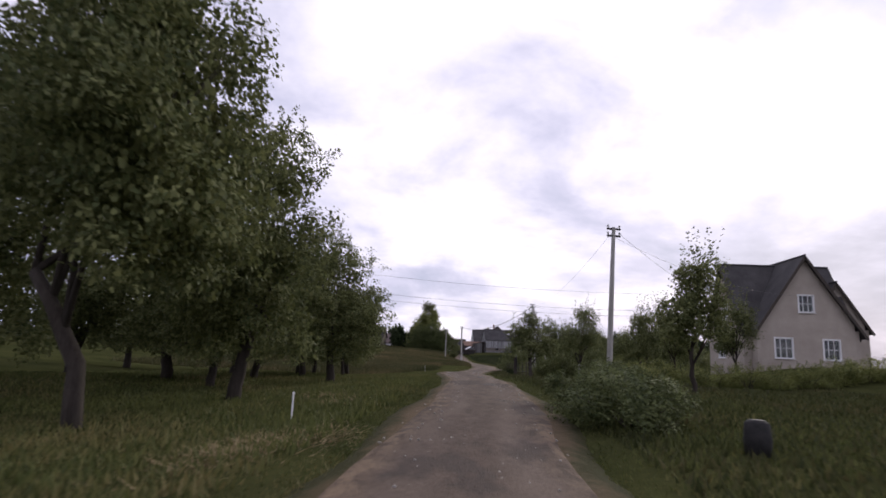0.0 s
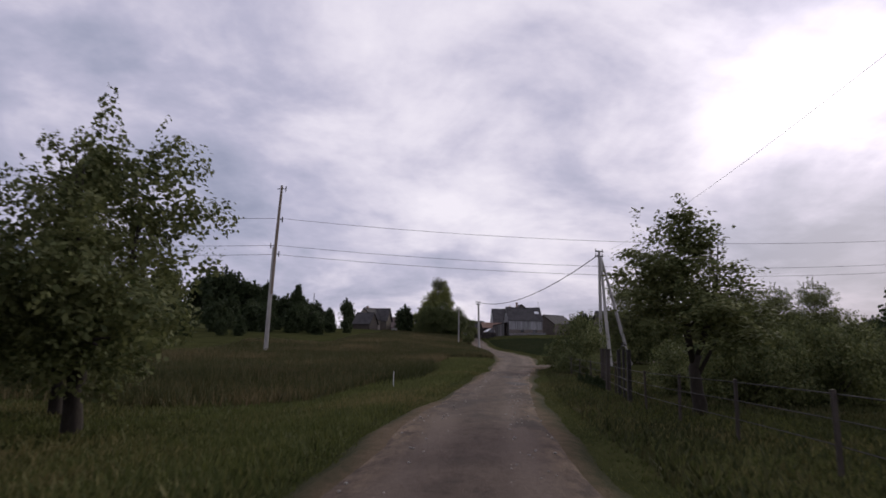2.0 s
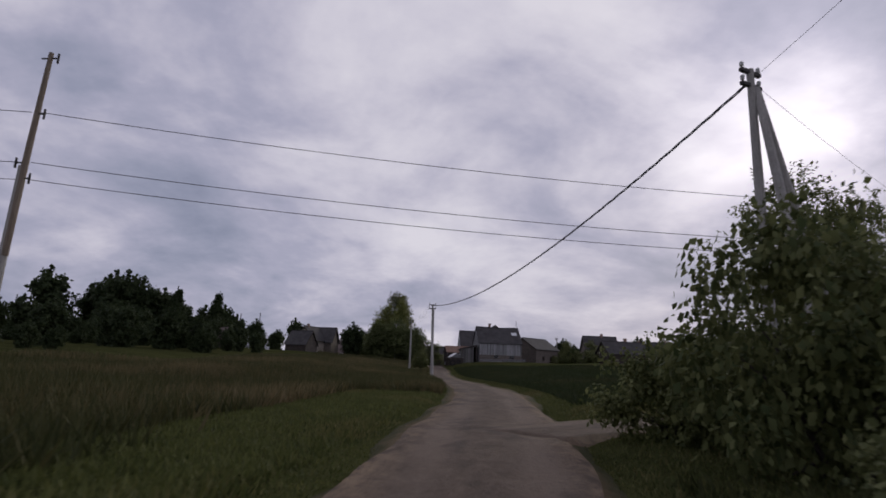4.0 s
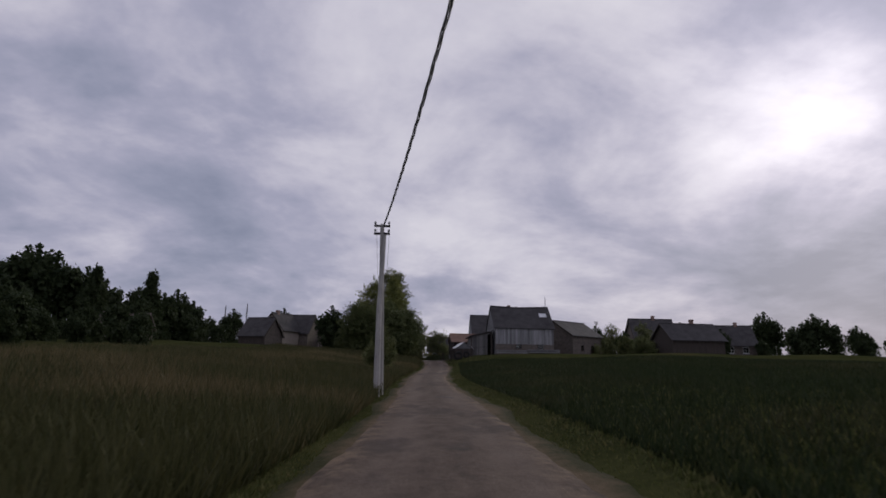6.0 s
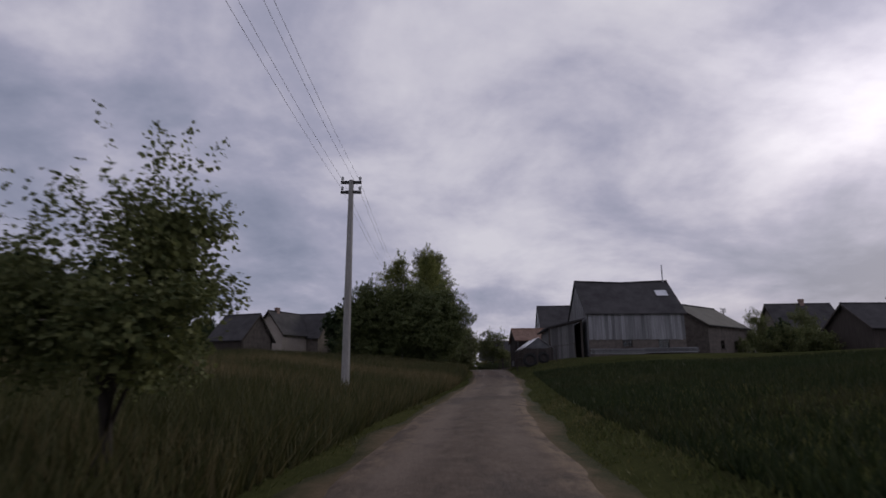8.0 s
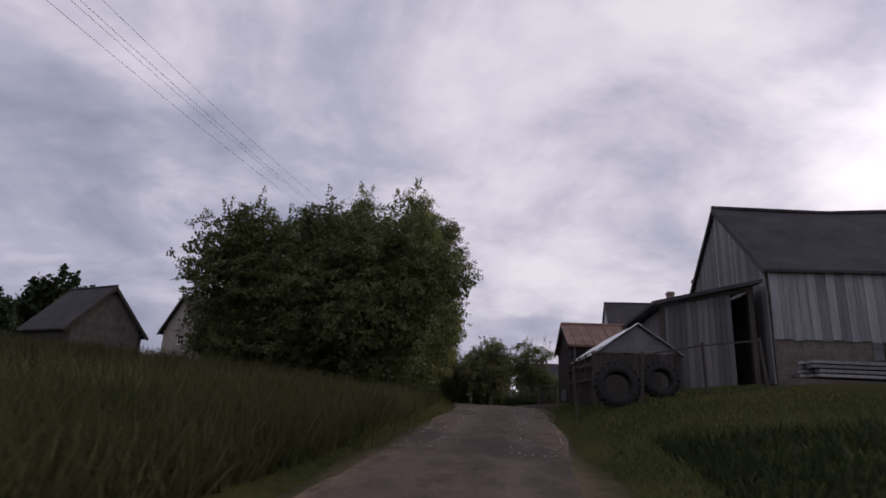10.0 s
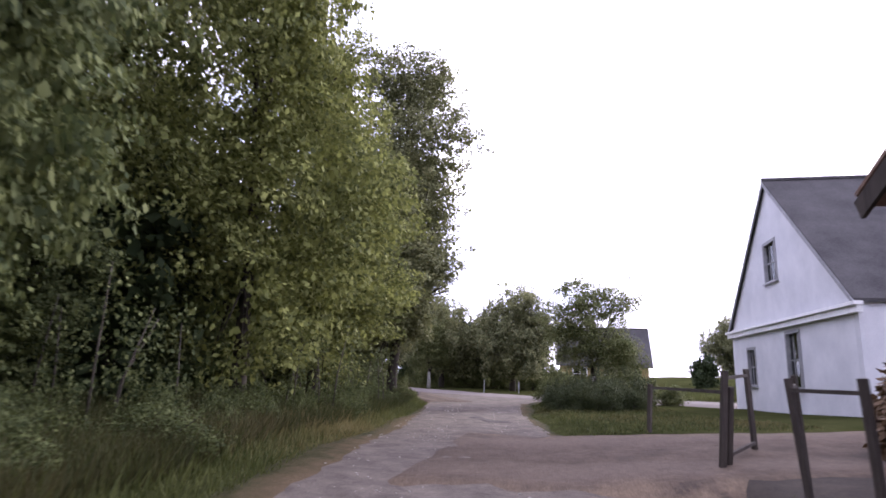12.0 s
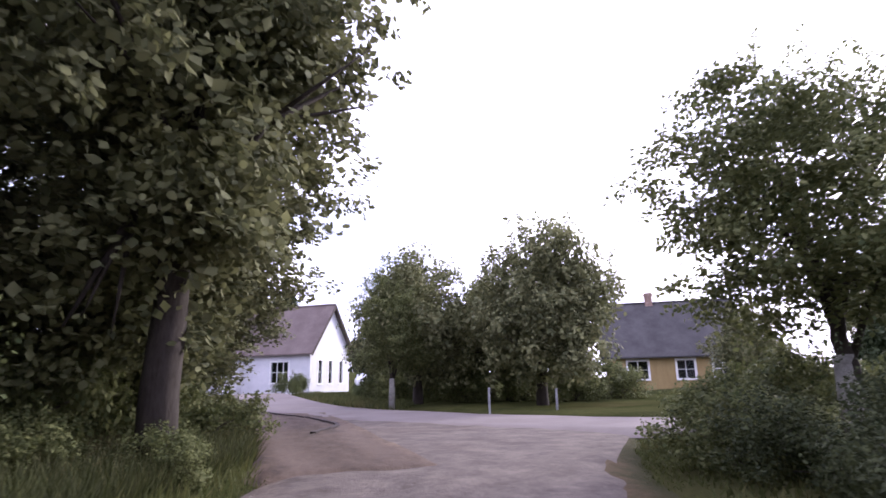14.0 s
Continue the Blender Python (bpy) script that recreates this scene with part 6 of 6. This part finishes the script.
def tractor_tyre(m, r, w, label):
    root = thing("tractor_tyre", m, label, "tyre", "old tyres in the yard")
    bm = bmesh.new()
    n, prof = 40, [(0.58, -0.4), (0.72, -0.5), (0.93, -0.45), (1.0, -0.3), (1.0, 0.3), (0.93, 0.45), (0.72, 0.5), (0.58, 0.4), (0.62, 0.3), (0.86, 0.3), (0.86, -0.3), (0.62, -0.3)]
    rings = [[bm.verts.new((math.cos(6.2832 * i / n) * r * a, w * b, math.sin(6.2832 * i / n) * r * a)) for a, b in prof] for i in range(n)]
    for i in range(n):
        p, q = rings[i], rings[(i + 1) % n]
        for k in range(len(prof)):
            bm.faces.new((p[k], p[(k + 1) % len(prof)], q[(k + 1) % len(prof)], q[k]))
    bmesh.ops.recalc_face_normals(bm, faces=bm.faces)
    part("casing", bm, M_RUBBER, root, smooth=True)
    bm = bmesh.new()
    for i in range(20):
        a = 6.2832 * i / 20
        for s in (-1, 1):
            mm = Matrix.Rotation(-a, 4, "Y") @ Matrix.Translation((r * 1.0, s * w * 0.2, 0)) @ Matrix.Rotation(s * 0.7, 4, "X")
            box(bm, -0.02, -w * 0.26, -0.035, 0.04, w * 0.26, 0.035, mm)
    part("tread", bm, M_RUBBER, root)
    return root


def yard_pose(x, y, r, rz, tilt):
    return pose(x, y, on(x, y) + r * 0.97, tilt, 0, rz)


tractor_tyre(yard_pose(-2.95, 167.2, 0.56, 8, -10), 0.56, 0.32, "large worn black tractor tyre leaning in the yard")
tractor_tyre(yard_pose(-1.85, 167.5, 0.44, 14, -10), 0.44, 0.28, "smaller black tractor tyre leaning beside the greenhouse")


def rail_fence(name, label, posts, height, rails, mat, w=0.1):
    x0, y0 = posts[0]
    root = thing(name, pose(x0, y0, on(x0, y0)), label, "fence")
    pts, tops = [], []
    lean_rng = random.Random(int(100 * abs(x0) + y0))
    for x, y in posts:
        z = on(x, y) - on(x0, y0)
        pts.append(Vector((x - x0, y - y0, z)))
        bm = bmesh.new(); tops.append(Vector((lean_rng.uniform(-0.13, 0.13), lean_rng.uniform(-0.13, 0.13), height))); beam(bm, pts[-1] - Vector((0, 0, 0.3)), pts[-1] + tops[-1], w * lean_rng.uniform(0.8, 1.15)); part("post", bm, mat, root)
    for a, b, ta, tb in zip(pts, pts[1:], tops, tops[1:]):
        for r in rails:
            k = r / height
            bm = bmesh.new(); beam(bm, a + ta * k, b + tb * k, w * 0.6, w * 0.7); part("rail", bm, mat, root)
    return root


rail_fence("yard_fence", "dark pole fence round the old tyres", [(-4.0, 167.4), (-2.4, 166.6), (-0.8, 167.0), (0.8, 167.8)], 1.3, (1.22,), M_TIMBER, 0.065)
rail_fence("gate_fence", "dark timber gate posts with a sagging wire panel by the drive", [(-6.95, 187.7), (-6.2, 189.6)], 1.3, (1.2, 0.15), M_TIMBER, 0.065)
rail_fence("yard_gate", "dark timber gate with a long thin top rail", [(-7.75, 193.3), (-6.85, 187.95)], 1.08, (1.0,), M_TIMBER, 0.07)
rail_fence("wood_rack", "leaning dark timber rack posts beside the shed", [(-6.3, 186.1), (-6.6, 184.7), (-6.4, 183.8)], 1.2, (1.1,), M_TIMBER, 0.045)


def board_stack(x, y, rz, label):
    root = thing("plank_stack", at_ground(x, y, rz), label, "planks")
    rng = random.Random(9)
    for i in range(4):
        for j in range(5):
            bm = bmesh.new(); o = rng.uniform(-0.2, 0.2)
            box(bm, -2.2 + o, -0.6 + j * 0.25, 0.1 + i * 0.12, 2.2 + o, -0.4 + j * 0.25, 0.18 + i * 0.12)
            part("plank", bm, M_PLANK, root)
    return root


board_stack(4.4, 170.2, 14, "grey plank stack lying before the barn")
board_stack(9.2, 173.0, -6, "low stack of weathered boards before the barn")


def barrel(x, y, label):
    bm = bmesh.new()
    tube(bm, [(0, 0, -0.05), (0, 0, 0.25), (0, 0, 0.5), (0, 0, 0.55)], [0.19, 0.22, 0.19, 0.13], 14)
    ob = link_mesh("barrel", bm, M_RUBBER, smooth=True)
    ob.matrix_basis = at_ground(x, y, 0) @ Matrix.Diagonal((0.76, 0.76, 0.8, 1))
    return tagged(ob, label, "barrel")


barrel(5.2, 0.6, "small black garden barrel standing on the grass")


def stake(x, y, h, label, mat=None, w=0.07):
    bm = bmesh.new(); box(bm, -w / 2, -w / 2, -0.3, w / 2, w / 2, h); box(bm, -w * 0.7, -w * 0.7, h, w * 0.7, w * 0.7, h + 0.03)
    ob = link_mesh("marker_post", bm, mat or M_FRAME)
    ob.matrix_basis = at_ground(x, y, 20)
    return tagged(ob, label, "post", "marker posts")


stake(-1.9, 4.0, 0.48, "thin pale marker stake in the grass verge", w=0.035)
stake(-4.0, 49.5, 0.64, "thin pale marker stake at the meadow edge", w=0.03)
stake(-18.6, 220.6, 0.85, "pale marker post across the junction", M_WEATHERED, w=0.08)
stake(-16.3, 222.0, 0.75, "pale marker post across the junction", M_WEATHERED, w=0.08)

# garden fence along the right verge
gp = [(4.5, y) for y in np.arange(27.0, 62.0, 2.7)]
root = thing("garden_fence", pose(4.5, 27.0, on(4.5, 27.0)), "low wire garden fence on dark posts", "fence")
prev = None
for i, (x, y) in enumerate(gp):
    p = Vector((x - 4.5 + 0.15 * math.sin(i), y - 27.0, on(x, y) - on(4.5, 27.0)))
    bm = bmesh.new(); beam(bm, p - Vector((0, 0, 0.3)), p + Vector((0.03 * math.sin(i * 2.1), 0, 1.0)), 0.05); part("post", bm, M_TIMBER, root)
    if prev is not None:
        for h in (0.35, 0.65, 0.95):
            bm = bmesh.new(); tube(bm, [prev + Vector((0, 0, h)), p + Vector((0, 0, h))], [0.008, 0.008], 4); part("wire_strand", bm, M_IRON, root)
    prev = p
for x, y in ((4.9, 50.2), (4.6, 47.3)):
    bm = bmesh.new(); box(bm, -0.07, -0.07, -0.3, 0.07, 0.07, 1.5); box(bm, -0.09, -0.09, 1.5, 0.09, 0.09, 1.55)
    ob = link_mesh("gate_post", bm, M_TIMBER); ob.matrix_basis = at_ground(x, y, 15)
    tagged(ob, "tall dark timber garden gate post", "post", "garden gate posts")


def iron_gate(a, b, h):
    """Arched iron garden gate hung between two posts."""
    a, b = Vector((a[0], a[1], on(*a))), Vector((b[0], b[1], on(*b)))
    root = thing("garden_gate", Matrix.Translation(a), "dark iron garden gate with an arched top and spikes", "gate")
    d = b - a
    for p in (Vector(), d):
        bm = bmesh.new(); beam(bm, p - Vector((0, 0, 0.3)), p + Vector((0, 0, h + 0.05)), 0.11); part("post", bm, M_IRON, root)
    bm = bmesh.new(); beam(bm, d * 0.5 - Vector((0, 0, 0.3)), d * 0.5 + Vector((0, 0, h + 0.1)), 0.07); part("post", bm, M_IRON, root)
    arch = [d * k + Vector((0, 0, h + 0.18 * math.sin(math.pi * k))) for k in np.linspace(0, 1, 13)]
    bm = bmesh.new(); tube(bm, arch, [0.022] * 13, 6); part("arch", bm, M_IRON, root)
    for z in (0.3, 0.62):
        bm = bmesh.new(); tube(bm, [d * 0 + Vector((0, 0, z)), d + Vector((0, 0, z))], [0.022, 0.022], 6); part("rail", bm, M_IRON, root)
    for k in np.linspace(0.3, 0.7, 7):
        top = h + 0.18 * math.sin(math.pi * k)
        bm = bmesh.new(); tube(bm, [d * k + Vector((0, 0, top - 0.02)), d * k + Vector((0, 0, top + 0.06)), d * k + Vector((0, 0, top + 0.13))], [0.009, 0.009, 0.003], 5); part("spike", bm, M_IRON, root)
    return root


iron_gate((4.7, 45.7), (4.45, 42.9), 1.5)


def hay_stack(x, y):
    """A rounded heap of old brown hay with loose stalks."""
    rng = np.random.default_rng(77)
    root = thing("hay_stack", at_ground(x, y, 0), "rounded heap of old brown hay in the yard", "hay")
    n = 16000
    d = rng.normal(0, 1, (n, 3)); d[:, 2] = np.abs(d[:, 2]); d /= np.linalg.norm(d, axis=1)[:, None]
    c = d * np.array([1.25, 1.5, 1.75]) * rng.uniform(0.8, 1.03, (n, 1))
    v, f = leaves(rng, c, 1, 0.03, 0.17, 0.8, d)
    array_mesh("hay", v, f, M_STRAWBROWN, root)
    bm = bmesh.new()
    bmesh.ops.create_icosphere(bm, subdivisions=3, radius=1.0)
    for w in bm.verts:
        w.co = Vector((w.co.x * 1.05, w.co.y * 1.3, max(w.co.z, -0.1) * 1.5)) * (1 + 0.06 * math.sin(w.co.x * 7 + w.co.y * 5))
    part("core", bm, M_SHOULDER, root, smooth=True)
    return root


hay_stack(-3.6, 188.4)


# ---- details at the junction ----
def glazed_bay(m):
    """The white glazed porch of the house across the junction."""
    root = thing("porch", m, "white glazed porch with many small panes", "porch")
    w = part("wall", wall_mesh(3.6, [(0, 2.9), (3.6, 2.9)], [(0.35, 1.0, 0.8, 1.5), (1.4, 1.0, 0.8, 1.5), (2.45, 1.0, 0.8, 1.5)], 0.2), M_WHITE, root)
    for o in ((0.35, 1.0, 0.8, 1.5), (1.4, 1.0, 0.8, 1.5), (2.45, 1.0, 0.8, 1.5)):
        window(w, Matrix.Identity(4), o, 2, rows=4)
    for x, key in ((0.0, 90), (3.6, 90)):
        bm = bmesh.new(); box(bm, x - 0.1 * (x > 1), 0.2, -0.5, x + 0.1 * (x < 1), 1.8, 2.9); part("wall", bm, M_WHITE, root)
    bm = bmesh.new()
    vs = [bm.verts.new(p) for p in ((-0.25, -0.3, 2.9), (3.85, -0.3, 2.9), (3.85, 2.0, 3.7), (-0.25, 2.0, 3.7), (-0.25, -0.3, 3.02), (3.85, -0.3, 3.02), (3.85, 2.0, 3.82), (-0.25, 2.0, 3.82))]
    for f in ((3, 2, 1, 0), (4, 5, 6, 7), (0, 1, 5, 4), (1, 2, 6, 5), (2, 3, 7, 6), (3, 0, 4, 7)):
        bm.faces.new([vs[i] for i in f])
    part("roof", bm, M_BROWNROOF, root)


glazed_bay(pose(-47.6, 236.4, 0.15, 0, 0, 1))


def parked_car(m, label):
    root = thing("car", m, label, "car")
    bm = bmesh.new()
    prof = [(-2.1, 0.35), (-2.15, 0.75), (-1.95, 0.92), (-1.3, 1.0), (-0.7, 1.42), (0.7, 1.46), (1.35, 1.02), (2.0, 0.88), (2.12, 0.6), (2.1, 0.35)]
    sides = []
    for y, k in ((-0.82, 1.0), (-0.62, 1.0), (0.62, 1.0), (0.82, 1.0)):
        inset = abs(y) > 0.7
        sides.append([bm.verts.new((x, y if z < 1.05 else y * 0.82, z - (0.05 if inset and z > 0.9 else 0))) for x, z in prof])
    for a, b in zip(sides, sides[1:]):
        for i in range(len(prof)):
            j = (i + 1) % len(prof)
            bm.faces.new((a[i], a[j], b[j], b[i]))
    bm.faces.new(sides[0][::-1]); bm.faces.new(sides[-1])
    bmesh.ops.recalc_face_normals(bm, faces=bm.faces)
    part("body", bm, M_CARPAINT, root, smooth=False)
    for y in (-0.8, 0.8):
        bm = bmesh.new(); s = 1 if y > 0 else -1
        vs = [bm.verts.new(p) for p in ((-1.05, y + 0.0 * s, 1.04), (1.1, y, 1.04), (0.62, y * 0.86, 1.38), (-0.62, y * 0.86, 1.36))]
        q = [bm.verts.new(v.co + Vector((0, 0.02 * s, 0))) for v in vs]
        bm.faces.new(vs); bm.faces.new(q[::-1])
        for i in range(4):
            bm.faces.new((vs[i], vs[(i + 1) % 4], q[(i + 1) % 4], q[i]))
        bmesh.ops.recalc_face_normals(bm, faces=bm.faces)
        part("side_window", bm, M_GLASS, root)
        for x in (-1.35, 1.3):
            bm = bmesh.new(); tube(bm, [(x, y - 0.1 * s, 0.31), (x, y + 0.06 * s, 0.31)], [0.31, 0.31], 18); wh = part("wheel", bm, M_RUBBER, root)
            bm = bmesh.new(); tube(bm, [(x, y + 0.05 * s, 0.31), (x, y + 0.075 * s, 0.31)], [0.19, 0.17], 14); part("rim", bm, M_FRAME, wh)
    return root


parked_car(pose(-34.6, 241.5, on(-34.6, 241.5), 0, 0, -60), "silver parked car beside the white house across the junction")

# loose stones and gravel on the road
rg = np.random.default_rng(17)
n = 2600
sy_ = np.concatenate([rg.uniform(-3, 60, 900), rg.uniform(160, 205, n - 900)])
sx_ = road_x(sy_) + np.clip(rg.normal(0, 0.6, n), -1, 1) * half_road(sy_) * 0.95
sz_ = np.interp(sy_, _ys, _tz) + 0.012
rad = rg.uniform(0.008, 0.03, n)
octa = np.array([(1, 0, 0), (-1, 0, 0), (0, 1, 0), (0, -1, 0), (0, 0, 0.6), (0, 0, -0.6)], dtype=float)
tri_ = np.array([(0, 2, 4), (2, 1, 4), (1, 3, 4), (3, 0, 4), (2, 0, 5), (1, 2, 5), (3, 1, 5), (0, 3, 5)])
vv = np.stack([sx_, sy_, sz_], 1)[:, None] + octa[None] * rad[:, None, None] * rg.uniform(0.7, 1.3, (n, 6, 1))
ff = (np.arange(n)[:, None, None] * 6 + tri_[None]).reshape(-1, 3)
tagged(array_mesh("gravel_stones", vv.reshape(-1, 3), ff, M_STONE), "loose pale gravel stones on the road", "gravel", kind="stuff")

# broken asphalt and repairs on the road
def patch(x, y, rx, ry, seed, mat, label, lift=0.006, base=None):
    """A thin ragged island of old surface lying on the road."""
    rng = np.random.default_rng(seed)
    bm = bmesh.new()
    n = 26
    r = 1 + 0.25 * np.convolve(np.tile(rng.normal(0, 1, n), 2), np.hanning(7)[1:-1] / 2.2, "same")[:n]
    rings = []
    for k in (1.0, 0.7, 0.35):
        ring = []
        for i in range(n):
            a = 6.2832 * i / n
            px, py = x + rx * r[i] * k * math.cos(a), y + ry * r[i] * k * math.sin(a)
            u = (px - float(road_x(py))) / float(half_road(py))
            z = float(land(float(road_x(py)), py)) + 0.03 * max(0.0, 1 - u * u) - 0.025 * math.exp(-((abs(px - float(road_x(py))) - 0.75) / 0.25) ** 2)
            ring.append(bm.verts.new((px, py, z + lift + (0.012 if k < 0.9 else -0.012))))
        rings.append(ring)
    for p, q in zip(rings, rings[1:]):
        for i in range(n):
            bm.faces.new((p[i], p[(i + 1) % n], q[(i + 1) % n], q[i]))
    bm.faces.new(rings[-1])
    ob = link_mesh("asphalt_patch", bm, mat)
    return tagged(ob, label, "patch", "patches on the road", "")


M_PATCH = material("dark_old_asphalt", (0.045, 0.038, 0.036), (0.085, 0.07, 0.064), 3.0, 0.95, 0.8, 30)
for i, (x, y, rx, ry) in enumerate([(1.3, 49.0, 0.5, 0.9), (0.9, 53.5, 0.35, 0.8), (0.0, 111.4, 0.5, 0.28), (1.6, 20.5, 0.12, 0.9), (1.9, 13.5, 0.3, 0.5), (-12.1, 196.6, 0.55, 0.5), (-12.9, 197.5, 0.3, 0.35)]):
    patch(x, y, rx, ry, 60 + i, M_PATCH, "dark broken asphalt patch on the gravel road")


def seam(points, w, label):
    """A dark bitumen seam where old and new surface meet."""
    c = np.array(points, dtype=float)
    t = np.linspace(0, 1, 40)
    k = np.linspace(0, 1, len(c))
    p = np.c_[np.interp(t, k, c[:, 0]), np.interp(t, k, c[:, 1])]
    for _ in range(8):
        p[1:-1] = (p[:-2] + p[1:-1] + p[2:]) / 3
    bm = bmesh.new()
    for i in range(len(p) - 1):
        a, b = p[i], p[i + 1]
        d = (b - a) / np.hypot(*(b - a)); q = np.array([-d[1], d[0]]) * w * (0.7 + 0.3 * math.sin(i * 1.7))
        vs = [bm.verts.new((x, y, on(x, y) + z)) for z in (0.0, 0.095) for x, y in (a - q, b - q, b + q, a + q)]
        for f in ((0, 1, 2, 3), (7, 6, 5, 4), (0, 4, 5, 1), (2, 6, 7, 3)):
            bm.faces.new([vs[j] for j in f])
    bmesh.ops.recalc_face_normals(bm, faces=bm.faces)
    return tagged(link_mesh("asphalt_seam", bm, M_PATCH), label, "seam")


seam([(-28.0, 219.3), (-24.0, 216.8), (-21.0, 213.8), (-20.4, 211.4)], 0.07, "dark bitumen seam curving along the junction edge")
